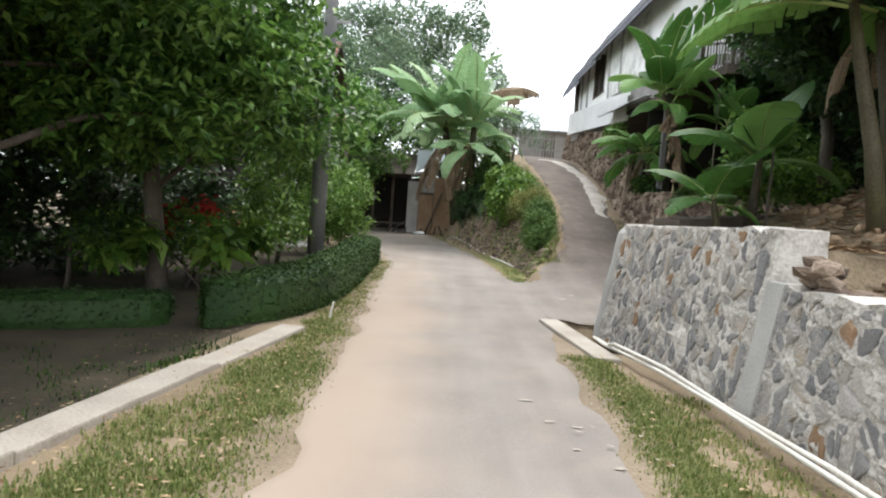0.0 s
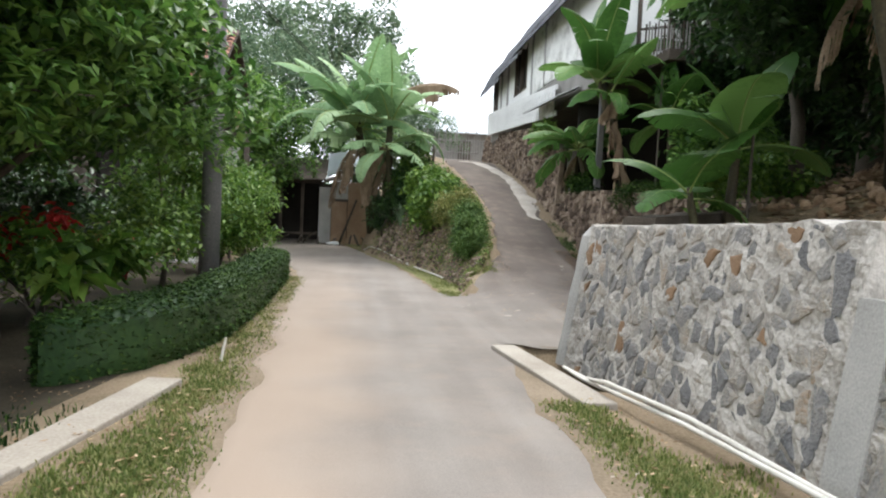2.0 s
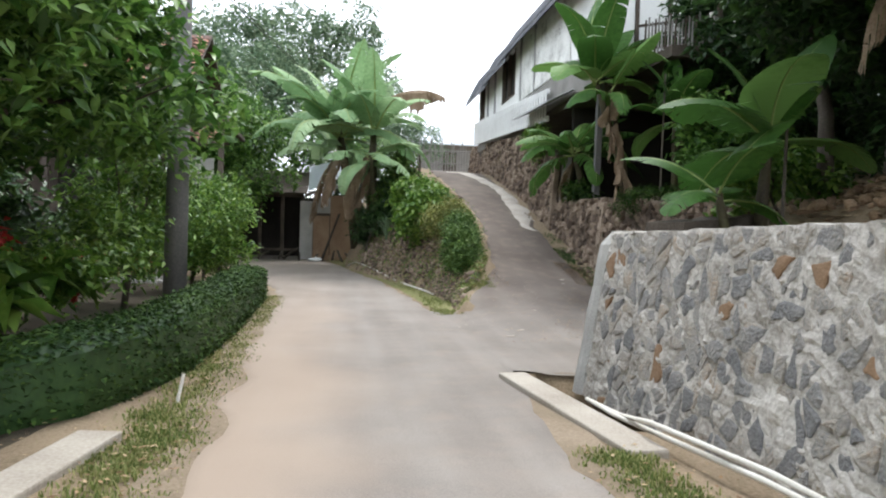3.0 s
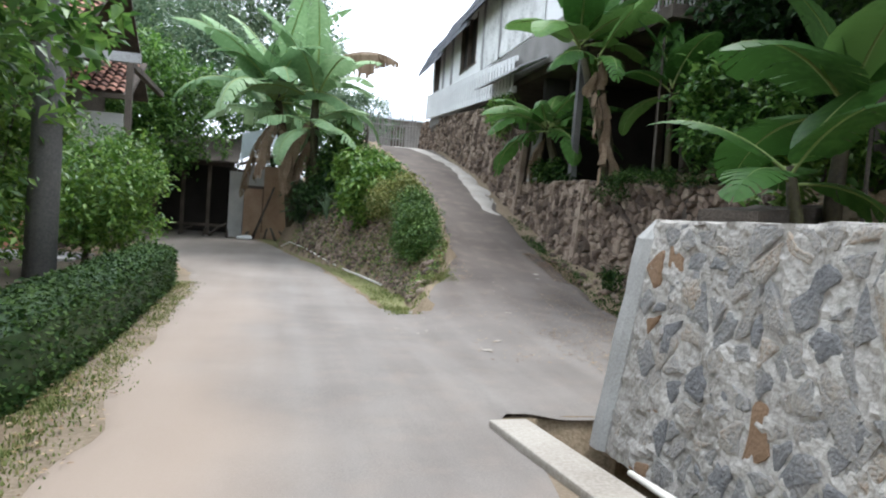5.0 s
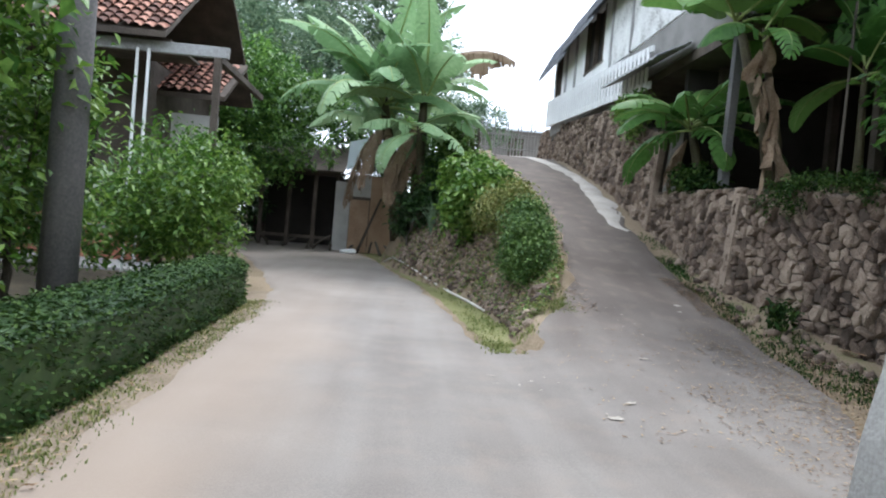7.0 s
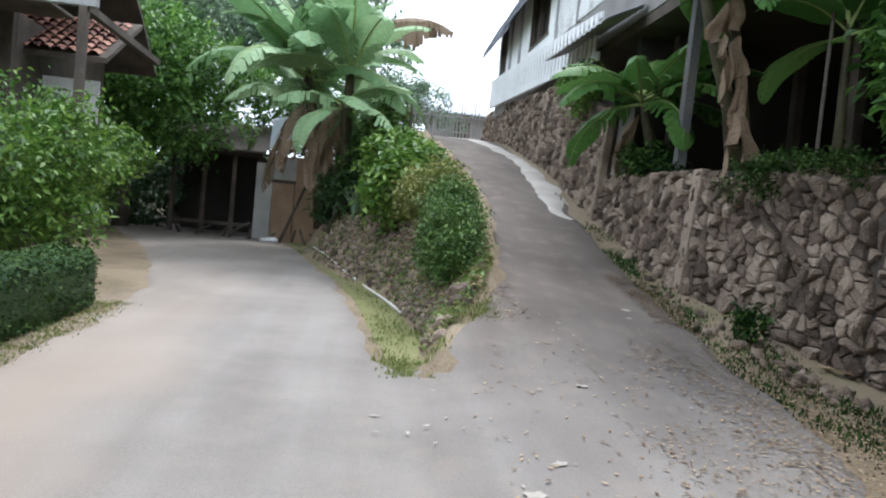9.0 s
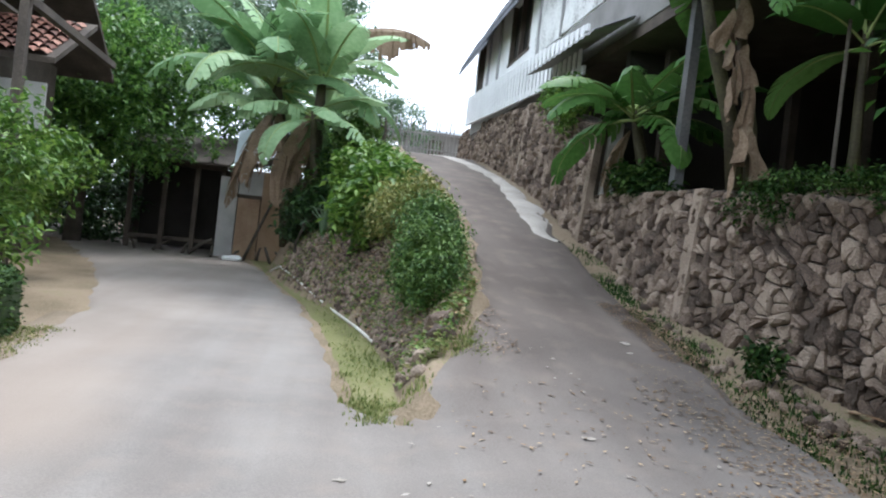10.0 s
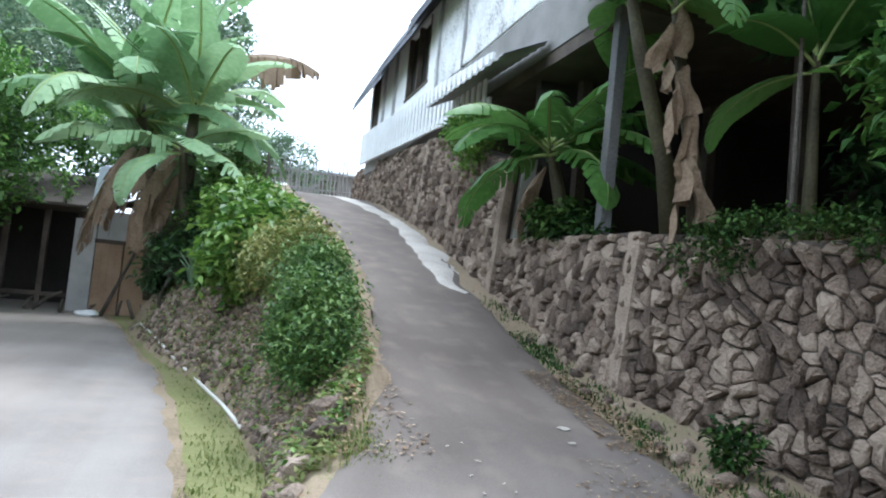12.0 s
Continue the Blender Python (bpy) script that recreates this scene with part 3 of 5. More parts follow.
# the dry-stone wall along the ramp, in straight lengths between piers
drywall = base("wall_dry_stone", "tall dry-stone wall of brown field stones", "stone wall", kind="structure")
LINE = [(3.1, 10.75), (7.0, 13.5), (6.2, 15.6), (5.5, 18.1), (5.4, 21.3), (5.5, 23.6), (5.6, 26.2), (5.7, 29.4), (6.1, 37)]
for (xa, ya), (xb, yb) in zip(LINE, LINE[1:]):
    Ld = math.hypot(xb - xa, yb - ya)
    nx, ny = -(yb - ya) / Ld, (xb - xa) / Ld
    def place(u, v, d, xa=xa, ya=ya, xb=xb, yb=yb, Ld=Ld, nx=nx, ny=ny):
        f = u / Ld
        x, y = xa + (xb - xa) * f, ya + (yb - ya) * f
        zb = (zr(y) if y > 11 else zm(y)) - .12
        top = wall_top(min(max(y, ya + .12), yb - .12) if ya > 15 else y)
        lean = .16 * v
        return (x + nx * (d - lean), y + ny * (d - lean), zb + (top - zb) * v)
    hgt = wall_top((ya + yb) / 2) - zr((ya + yb) / 2) + .15
    vs, fs = [], []
    nu, nv = max(6, int(Ld / .3)), 8
    for i in range(nu + 1):
        for j in range(nv + 1):
            vs.append(place(Ld * i / nu, j / nv + (.02 * noise.noise(Vector((i * .9, ya, 0))) if j == nv else 0), .0))
        vs.append(place(Ld * i / nu, 1, -.45))
        vs.append(place(Ld * i / nu, 0, -.55))
    m = nv + 3
    for i in range(nu):
        for j in range(m):
            fs.append((i * m + j, i * m + (j + 1) % m, (i + 1) * m + (j + 1) % m, (i + 1) * m + j))
    fs += [tuple(range(m)), tuple(range(nu * m, nu * m + m))[::-1]]
    part("wall_core", (vs, fs), M_GAP, drywall)
    if ya < 13:
        continue
    near = 15 < ya < 21
    for cx, cy, poly in cells(rs, Ld, hgt, .2, .095, .56):
        pl2 = lambda u, v, d, place=place, hgt=hgt: place(u, v / hgt, d)
        y = ya + (yb - ya) * cx / Ld
        STONES.append((drywall, stone_mesh(rs, pl2, cx, cy, ragged(poly, cx, cy, rs, .93), rs.uniform(.0, .008), .075), M_DRY, 15.7 < y < 17.6 and cy > .1, M_DRY_I))
    if ya > 15.7:
        vs, fs = [], []
        pl3 = [place(u, v, d) for v in (0, .5, 1.0) for u, d in ((-.1, -.05), (-.1, .07), (.1, .07), (.1, -.05))]
        for j in range(2):
            for i in range(4):
                fs.append((j * 4 + i, j * 4 + (i + 1) % 4, j * 4 + 4 + (i + 1) % 4, j * 4 + 4 + i))
        fs.append((8, 9, 10, 11))
        part("wall_pier", (pl3, fs), M_DRY, drywall, "rough weathered pier")


# ---- hedge ----
def hedge(name, path, width, height, label, seed, mat_leaf=None, count=9000):
    h = base(name, label, "hedge", at=(*path[0], 0))
    rng = np.random.default_rng(seed)
    pts = np.array(path)
    seg = np.hypot(*(pts[1:] - pts[:-1]).T)
    cum = np.concatenate([[0], np.cumsum(seg)])
    total = cum[-1]
    # inner body, its dark leaf colour painting the shade between the leaves
    vs, fs = [], []
    N = max(8, int(total / .25))
    prof = [(-.42, 0), (-.45, .3), (-.44, .8), (-.33, .93), (0, .95), (.33, .93), (.44, .8), (.45, .3), (.42, 0)]
    for i in range(N + 1):
        s = total * i / N
        x, y = np.interp(s, cum, pts[:, 0]), np.interp(s, cum, pts[:, 1])
        x2, y2 = np.interp(s + .05, cum, pts[:, 0]), np.interp(s + .05, cum, pts[:, 1])
        x1, y1 = np.interp(s - .05, cum, pts[:, 0]), np.interp(s - .05, cum, pts[:, 1])
        d = np.array([x2 - x1, y2 - y1])
        d /= np.linalg.norm(d) + 1e-9
        e = min(1, (min(s, total - s) / (width * .5))) 
        k = math.sqrt(max(.04, 1 - (1 - e) ** 2))
        for a, b in prof:
            vs.append((x + d[1] * a * width * k * .9, y - d[0] * a * width * k * .9, land(x, y) - .03 + b * height * .97))
    w = len(prof)
    for i in range(N):
        for j in range(w - 1):
            fs.append((i * w + j, i * w + j + 1, i * w + w + j + 1, i * w + w + j))
    fs += [tuple(range(w)), tuple(range(N * w, N * w + w))[::-1]]
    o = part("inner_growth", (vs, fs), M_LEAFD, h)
    o.location = (-path[0][0], -path[0][1], 0)
    # clipped outer leaves on that body
    V = np.array(vs).reshape(N + 1, w, 3)
    i = rng.integers(0, N, count)
    j = rng.integers(0, w - 1, count)
    a, b = rng.uniform(0, 1, (2, count, 1))
    P = (V[i, j] * (1 - a) + V[i + 1, j] * a) * (1 - b) + (V[i, j + 1] * (1 - a) + V[i + 1, j + 1] * a) * b
    ends = rng.choice([0, N], count // 14)
    t = rng.uniform(0, 1, (len(ends), 1))
    jj = rng.integers(0, w, len(ends))
    P = np.concatenate([P, V[ends, jj] * t + V[ends].mean(1) * (1 - t)])
    P += rng.normal(0, .022, P.shape)
    v, f = leaves(rng, P, .05, .6, -.1)
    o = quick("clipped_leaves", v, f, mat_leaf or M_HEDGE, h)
    o.location = (-path[0][0], -path[0][1], 0)
    return h


hedge("clipped_hedge", [(-2.95, 8.9), (-2.3, 9.3), (-1.93, 11), (-1.86, 13.5), (-1.88, 16), (-1.9, 18), (-2.15, 18.5)], .88, .72, "dense green box hedge clipped flat beside the lane", 3, count=30000)
# low hedge takes the shade-coloured leaves instead of hedge green
hedge("clipped_hedge", [(-3.5, 9.2), (-5.2, 8.4), (-8.5, 7.6)], .7, .5, "low clipped hedge with deep tree shade put in its leaf colour", 4, M_LEAFD, count=8000)
# ---- bananas ----
def banana_leaf(rng, length, width, rise, bend, torn=0.4, folds=0.25):
    """A blade along +x that rises and arches over: a rib and two ragged halves."""
    n = 16
    pts, ang, p = [], rise, Vector((0, 0, 0))
    step = length / n
    for i in range(n + 1):
        pts.append(p.copy())
        p = p + Vector((math.cos(ang), 0, math.sin(ang))) * step
        ang -= bend / n * (0.5 + 1.1 * i / n)
    vs, fs = [], []
    for side in (1, -1):
        ph, hang = rng.uniform(0, 6), folds
        for i in range(2, n):
            f0, f1 = i / n, (i + 1) / n
            w0 = width * .5 * math.sin(math.pi * min(1, (f0 - .1) / .9) ** .75) ** .55 if f0 > .1 else 0
            w1 = width * .5 * math.sin(math.pi * min(.999, (f1 - .1) / .9) ** .75) ** .55
            sl = 0
            if rng.random() < torn * .5:
                sl, hang = rng.uniform(.05, .25), folds * rng.uniform(.6, 2.2)
            droop = hang * (1 + .25 * math.sin(ph + i * .9))
            a, b = pts[i], pts[i + 1]
            d = (b - a).normalized()
            up = Vector((-d.z, 0, d.x))
            o = len(vs)
            for q, w in ((a, w0), (b, w1)):
                vs.append(q + up * .004)
                vs.append(q + Vector((0, side * w * .55, 0)) + up * (-.12 * droop * w) + d * .02)
                vs.append(q + Vector((0, side * w * (1 - .5 * sl), 0)) - Vector((0, 0, 1)) * (droop * w * .8) + d * (.06 + sl * .1))
            if sl:
                for z in (1, 2):
                    vs[o + 3 + z] = vs[o + 3 + z].lerp(vs[o + z], .18 * z)
            q = [(o, o + 3, o + 4, o + 1), (o + 1, o + 4, o + 5, o + 2)]
            fs += q if side > 0 else [t[::-1] for t in q]
    return (vs, fs), tube(pts, [.035 * (1 - .85 * i / n) * (length / 2.4) for i in range(n + 1)], 5)


def banana_plant(at, height, count, length, width, label, seed, lean=(0, 0), leaf_mat=None, dead=0, upright=1.15, radius=.13, spread=(0, 360), torn=.45):
    e = base("banana_plant", label, "banana plant", at=at, group="banana plants")
    rng = random.Random(seed)
    top = Vector((lean[0], lean[1], height))
    part("stem", tube([(0, 0, -.15), top * .33 + Vector((lean[0] * -.08, 0, 0)), top * .7, top], [radius * 1.2, radius, radius * .8, radius * .5], 10), M_STEM, e, smooth=True)
    for k in range(count):
        L = length * rng.uniform(.75, 1.12)
        f = k / max(1, count - 1)
        blade, rib = banana_leaf(rng, L, width * rng.uniform(.85, 1.15), upright * (1 - .85 * f) + rng.uniform(-.22, .22), rng.uniform(.55, 1.0) + .9 * f, torn * (1 + .9 * f), rng.uniform(.1, .7 if torn > .2 else .3))
        turn = spread[0] + (spread[1] - spread[0]) * ((k * .382 + rng.uniform(-.05, .05)) % 1)
        m = Matrix.Translation(top - Vector((0, 0, .05 + .3 * f * length * .3))) @ pose(0, 0, 0, rng.uniform(-14, 14), 0, turn)
        o = part("leaf", blade, leaf_mat or M_BAN, e, smooth=True)
        o.matrix_local = m
        r = part("midrib", rib, M_RIB, o, smooth=True)
    for k in range(dead):
        blade, rib = banana_leaf(rng, length * rng.uniform(.55, .8), width * .55, -.75, .95, .8, 1.5)
        o = part("withered_leaf", blade, M_DEAD, e, "brown withered leaf hanging down")
        o.matrix_local = Matrix.Translation(top * .82) @ pose(0, 0, 0, 0, 0, 150 + 70 * k + rng.uniform(-20, 20))
    return e


def L(x, y):
    return land(x, y) - .03


banana_plant((.55, 28.2, L(.55, 28.2)), 5.1 - L(.55, 28.2), 22, 3.7, .85, "tall banana plant with broad pale green arching leaves", 11, (-.75, .0), M_BANF, 3, 1.4, .2)
banana_plant((.75, 29.4, L(.75, 29.4)), 4.6 - L(.75, 29.4), 12, 3.0, .75, "banana plant crowding behind the tall one", 14, (-.9, .1), M_BANF, 1, 1.2, .18)
edge = banana_plant((.95, 27.0, L(.95, 27.0)), 5.0 - L(.95, 27.0), 14, 3.0, .85, "banana plant with upright pale green leaves above the bank", 12, (.0, .1), M_BANF, 2, 1.5, .18)
blade, rib = banana_leaf(random.Random(5), 2.3, .42, .55, 1.1, .9, 2.4)
dry = part("withered_leaf", blade, M_DEAD, edge, "long brown withered leaf arching over")
dry.matrix_local = Matrix.Translation((.3, .2, 5.95 - L(.95, 27.0))) @ pose(0, 0, 0, 0, 0, 8)
banana_plant((1.15, 26.4, L(1.15, 26.4)), 2.6, 8, 2.0, .75, "young banana plant with drooping leaves beside the shed", 13, (-.3, -.1), M_BANF, 1, .5, .12)
banana_plant((6.35, 18.5, terrace(6.35, 18.5)), 2.8, 14, 2.0, .8, "banana plant leaning out over the stone wall", 15, (-.95, -.2), M_BAN, 0, 1.5, .1, torn=.1)
banana_plant((6.0, 20.3, terrace(6.0, 20.3)), 1.4, 16, 1.8, .6, "low banana plant with drooping leaves behind the wall", 16, (-.35, 0), M_BAN, 1, .9, .1)
banana_plant((6.75, 17.1, terrace(6.75, 17.1)), 1.75, 7, 1.5, .75, "banana plant with wide upright leaves below the house", 17, (-.1, -.1), M_BAN, 0, 1.5, .06, torn=.06)
hung = banana_plant((5.95, 17.6, terrace(5.95, 17.6)), 2.35, 3, 1.5, .5, "thin banana plant hung with pale withered leaves", 23, (-.45, .0), M_BAN, 0, .7, .07, (150, 300))
for k in range(12):
    r = random.Random(500 + k)
    z, w, n = 2.15 - .15 * k + r.uniform(-.08, .08), r.uniform(.06, .16), 7
    vs = []
    for i in range(n + 1):
        f = i / n
        for q in range(5):
            a = (q / 4 - .5) * 2
            fold = .06 * math.cos(q * math.pi + k) * (.3 + f)
            vs.append((a * w * (.15 + .85 * f ** .6) * (1 - .35 * (f > .8) * r.random()) + .03 * math.sin(5 * f + k), fold + .03 * math.sin(7 * f + q), -.5 * f - .05 * abs(a) * math.sin(3 * f + k)))
    fs = [(i * 5 + q, i * 5 + q + 1, i * 5 + q + 6, i * 5 + q + 5) for i in range(n) for q in range(4)]
    o = part("withered_leaf", (vs, fs), M_DEAD, hung, "crumpled pale brown leaf hanging down", True)
    o.matrix_local = pose(-.45 * z / 2.35 + r.uniform(-.2, .02), -.08 + r.uniform(-.08, .05), max(.5, z), r.uniform(-8, 8), r.uniform(-14, 14), r.uniform(-70, 70))
banana_plant((4.85, 11.1, terrace(4.85, 11.1)), 1.2, 7, 1.6, 1.0, "young banana plant on the terrace behind the wall", 18, (.05, -.05), M_BAN, 0, 1.45, .075, torn=.06)
banana_plant((4.2, 10.7, terrace(4.2, 10.7)), .7, 6, 1.2, .55, "small banana plant on the terrace behind the wall", 19, (-.1, .05), M_BAN, 0, 1.1, .065, torn=.1)
banana_plant((5.6, 8.7, terrace(5.6, 8.7)), 3.3, 13, 2.6, .75, "large banana plant with a thick brown stem", 20, (-.35, .3), M_BAN, 0, 1.1, .15)
banana_plant((5.1, 8.2, terrace(5.1, 8.2)), 2.9, 10, 2.3, .7, "banana plant with a leaning brown stem", 21, (-.45, .3), M_BAN, 0, 1.0, .1)
banana_plant((6.3, 9.8, terrace(6.3, 9.8)), 3.3, 12, 2.6, .75, "tall banana plant on the earth slope", 22, (-.3, .1), M_BAN, 2, 1.1, .16)


# ---- trees and shrubs ----
def tree(name, at, height, blobs, count, size, label, seed, leaf_mat, trunk=.16, category="tree", limbs=7):
    """A tapered trunk, limbs that reach into the crown's blobs, and a crown of many leaves. Blobs are given in the world."""
    e = base(name, label, category, at=at)
    rng = np.random.default_rng(seed)
    r = random.Random(seed)
    A = Vector(at)
    top = Vector((r.uniform(-.3, .3), r.uniform(-.3, .3), height))
    part("trunk", tube([(0, 0, -.2), top * .35 + Vector((r.uniform(-.1, .1), r.uniform(-.1, .1), 0)), top * .7, top], [trunk * 1.25, trunk, trunk * .75, trunk * .4], 9), M_BARK, e, smooth=True)
    arms = []
    for x, y, z, rx, ry, rz in blobs[:limbs]:
        q = Vector((x, y, z)) - A
        s = top * r.uniform(.45, .9)
        mid = s.lerp(q, .5) + Vector((r.uniform(-.2, .2), r.uniform(-.2, .2), r.uniform(0, .3)))
        arms.append(tube([s, mid, q], [trunk * .38, trunk * .25, trunk * .08], 6))
        for k in range(3):
            t = q + Vector((r.uniform(-rx, rx), r.uniform(-ry, ry), r.uniform(-.3, .7) * rz)) * .8
            arms.append(tube([mid.lerp(q, .4 + .2 * k), t], [trunk * .12, trunk * .04], 5))
    part("branchwork", join(*arms), M_BARK, e, smooth=True)
    vol = [b[3] * b[4] * b[5] for b in blobs]
    P = np.concatenate([clumps(rng, [b], max(80, int(count * v / sum(vol)))) for b, v in zip(blobs, vol)])
    v, f = leaves(rng, P - np.array(A), size, .45, .35)
    quick("crown", v, f, leaf_mat, e)
    return e


tree("broadleaf_tree", (-4.2, 10.6, L(-4.2, 10.6)), 3.6, [(-4.2, 10.6, 4.6, 2.2, 1.9, 1.7), (-3.0, 11.6, 3.4, 1.2, 1.3, .9), (-2.2, 11.4, 2.7, .95, 1.0, .6), (-4.6, 12.6, 3.2, 1.6, 1.3, 1.2), (-5.4, 9.6, 3.2, 1.4, 1.3, 1.2), (-3.4, 9.5, 3.0, 1.2, 1.0, .8)], 30000, .17, "dense dark green broadleaf tree overhanging the hedge", 31, M_LEAF, .14)
tree("broadleaf_tree", (-5.3, 7.3, L(-5.3, 7.3)), 3.8, [(-5.0, 7.3, 5.0, 2.0, 1.9, 1.6), (-3.9, 7.2, 3.9, 1.2, 1.1, .9), (-4.2, 8.4, 2.9, 1.2, .9, .8), (-6.3, 7.8, 3.2, 1.5, 1.3, 1.3), (-3.7, 8.3, 5.4, 1.2, 1.2, 1.0), (-5.6, 9.5, 5.6, 1.8, 1.5, 1.3), (-3.3, 8.9, 2.5, 1.2, .9, .5), (-4.8, 9.6, 2.3, 1.3, 1.0, .5), (-2.7, 7.4, 3.9, .9, 1.2, .6), (-2.7, 9.4, 3.4, .9, 1.1, .6), (-2.9, 5.4, 4.4, 1.0, 1.2, .6)], 40000, .17, "dense dark green broadleaf tree in the garden", 32, M_LEAF, .16)
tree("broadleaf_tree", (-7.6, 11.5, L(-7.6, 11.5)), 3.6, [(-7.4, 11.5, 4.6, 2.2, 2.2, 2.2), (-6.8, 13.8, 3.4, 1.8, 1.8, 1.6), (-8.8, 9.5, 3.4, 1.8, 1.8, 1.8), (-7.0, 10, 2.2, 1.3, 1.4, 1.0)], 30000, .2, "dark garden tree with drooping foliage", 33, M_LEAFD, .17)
tree("shrub", (-3.35, 19.4, L(-3.35, 19.4)), 1.2, [(-3.2, 19.2, 1.5, .95, 1.1, .9), (-2.75, 20.1, 2.0, .7, .8, .7), (-3.4, 18.6, 1.0, .9, .8, .6), (-2.6, 19.4, .95, .6, .8, .5), (-3.5, 20.4, 2.4, .6, .6, .5)], 9000, .12, "yellow-green leafy shrub behind the hedge", 34, M_LEAF2, .05, "shrub")
tree("shrub", (-3.6, 15.4, L(-3.6, 15.4)), 1.5, [(-3.6, 15.4, 1.7, .9, .9, .9), (-3.0, 14.9, 2.5, .7, .7, .6), (-3.9, 16.6, 1.2, .8, .8, .7), (-3.2, 13.6, 1.3, .7, .7, .6), (-3.7, 14.2, 3.2, .9, .9, .7)], 8500, .13, "garden shrub with light green leaves", 35, M_LEAF2, .05, "shrub")
tree("shrub", (-4.1, 11.2, L(-4.1, 11.2)), .7, [(-4.0, 11.2, .8, .9, .9, .5), (-3.3, 12.2, .9, .6, .8, .45), (-4.9, 10.6, .7, .8, .8, .4)], 3500, .12, "mixed yellow-green garden plants under the trees", 36, M_LEAF2, .04, "shrub")
tree("red_leaved_plant", (-4.2, 11.9, L(-4.2, 11.9)), .7, [(-4.1, 11.9, 1.2, .3, .3, .3), (-4.6, 11.4, .9, .3, .3, .3), (-3.4, 12.6, 1.0, .3, .3, .25)], 320, .2, "red-leaved garden plant in the shade", 37, M_RED, .03, "plant")
tree("broadleaf_tree", (-5.5, 31.5, .3), 4.0, [(-5.2, 31, 5.0, 2.3, 2.0, 2.0), (-4.2, 30.2, 3.4, 1.5, 1.4, 1.2), (-6.8, 31, 3.2, 1.8, 1.6, 1.6), (-3.4, 31.5, 5.2, 1.5, 1.5, 1.3), (-7.2, 30, 5.6, 2, 2, 1.6), (-2.5, 30.6, 3.5, .8, .8, .6), (-2.0, 32.8, 4.9, 1.1, .8, .9), (-3.6, 29.6, 2.9, .8, .8, .6), (-1.2, 34, 5.4, 1.6, 1.0, 1.4), (.8, 34.6, 4.8, 1.2, .9, 1.2), (-4.6, 29.4, 4.6, 1.2, 1.0, 1.0)], 32000, .19, "leafy green tree beside the shed", 38, M_LEAF, .2)
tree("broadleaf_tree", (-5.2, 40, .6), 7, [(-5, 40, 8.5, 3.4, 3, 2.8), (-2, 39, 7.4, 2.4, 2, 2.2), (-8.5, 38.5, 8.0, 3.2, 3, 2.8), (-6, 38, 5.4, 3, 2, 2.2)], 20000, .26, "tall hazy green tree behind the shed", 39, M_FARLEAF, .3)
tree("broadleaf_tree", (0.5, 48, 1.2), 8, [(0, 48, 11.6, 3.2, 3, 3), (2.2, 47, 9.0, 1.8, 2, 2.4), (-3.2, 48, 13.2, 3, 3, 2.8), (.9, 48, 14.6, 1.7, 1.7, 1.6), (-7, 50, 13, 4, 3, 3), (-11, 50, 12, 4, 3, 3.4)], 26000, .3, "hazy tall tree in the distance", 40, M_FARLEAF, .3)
tree("broadleaf_tree", (-14, 38, .5), 7, [(-14, 38, 7.5, 4, 4, 4), (-11, 34, 4.5, 3, 3, 3), (-17, 30, 6, 4, 4, 4), (-10.5, 40, 9, 3, 3, 3)], 20000, .3, "dark green tree behind the tiled house", 41, M_LEAFD, .3)
tree("broadleaf_tree", (-6.2, 4.4, L(-6.2, 4.4)), 3.6, [(-5.6, 4.6, 5.2, 2.0, 2.0, 1.3), (-4.6, 5.6, 5.0, 1.4, 1.3, .9), (-6.6, 5.4, 4.2, 1.6, 1.5, 1.3), (-5.4, 6.2, 2.9, 1.0, .9, .8), (-6.6, 2.6, 4.8, 2, 2, 1.5), (-3.7, 6.2, 5.6, 1.2, 1.3, .6), (-4.4, 3.4, 5.6, 1.4, 1.4, .7)], 18000, .17, "dense dark green tree shading the garden edge", 61, M_LEAF, .16)
# stands out of view; its crown is added to block sky over the garden
tree("broadleaf_tree", (-5.2, .5, L(-5.2, .5)), 4.2, [(-4.8, .5, 5.6, 2.4, 2.4, 1.2), (-7.2, 1.5, 5.2, 2.2, 2.2, 1.4), (-4.0, 3.0, 5.6, 1.8, 1.8, .9), (-5.4, -2, 5.4, 2.4, 2, 1.3), (-7.6, 5.0, 6.2, 2.2, 2.2, 1.2), (-8.6, 8.0, 6.4, 2.2, 2.2, 1.2), (-4.6, 6.8, 6.6, 2.2, 2.2, 1.0)], 26000, .2, "unseen spreading tree added to shade the garden edge", 66, M_LEAF, .18)
tree("shrub", (-5.6, 10.4, L(-5.6, 10.4)), 1.0, [(-5.6, 10.4, 1.0, 1.0, .8, .7), (-6.8, 10.0, 1.1, 1.0, .9, .8), (-4.8, 13.2, 1.2, .9, .9, .8), (-8.2, 9.4, 1.2, 1.2, 1.0, 1.0)], 5000, .16, "dark undergrowth beneath the garden trees", 62, M_LEAFD, .04, "shrub")
tree("shrub", (-3.4, 35.6, .5), 1.6, [(-3.4, 36, 2.4, 1.4, 1, 1.8), (-5.4, 35, 1.9, 1.5, 1.2, 1.5), (-7.6, 34.6, 2.0, 1.6, 1.2, 1.6), (-1.4, 36.6, 3.4, 1.6, 1, 2.0), (.8, 36, 4.2, 1.4, 1, 1.6), (-5.4, 32.6, 1.4, 1.3, .9, 1.3), (-7.4, 31.8, 1.6, 1.4, 1.0, 1.4)], 17000, .2, "dark green thicket behind the shed", 63, M_LEAFD, .08, "shrub")
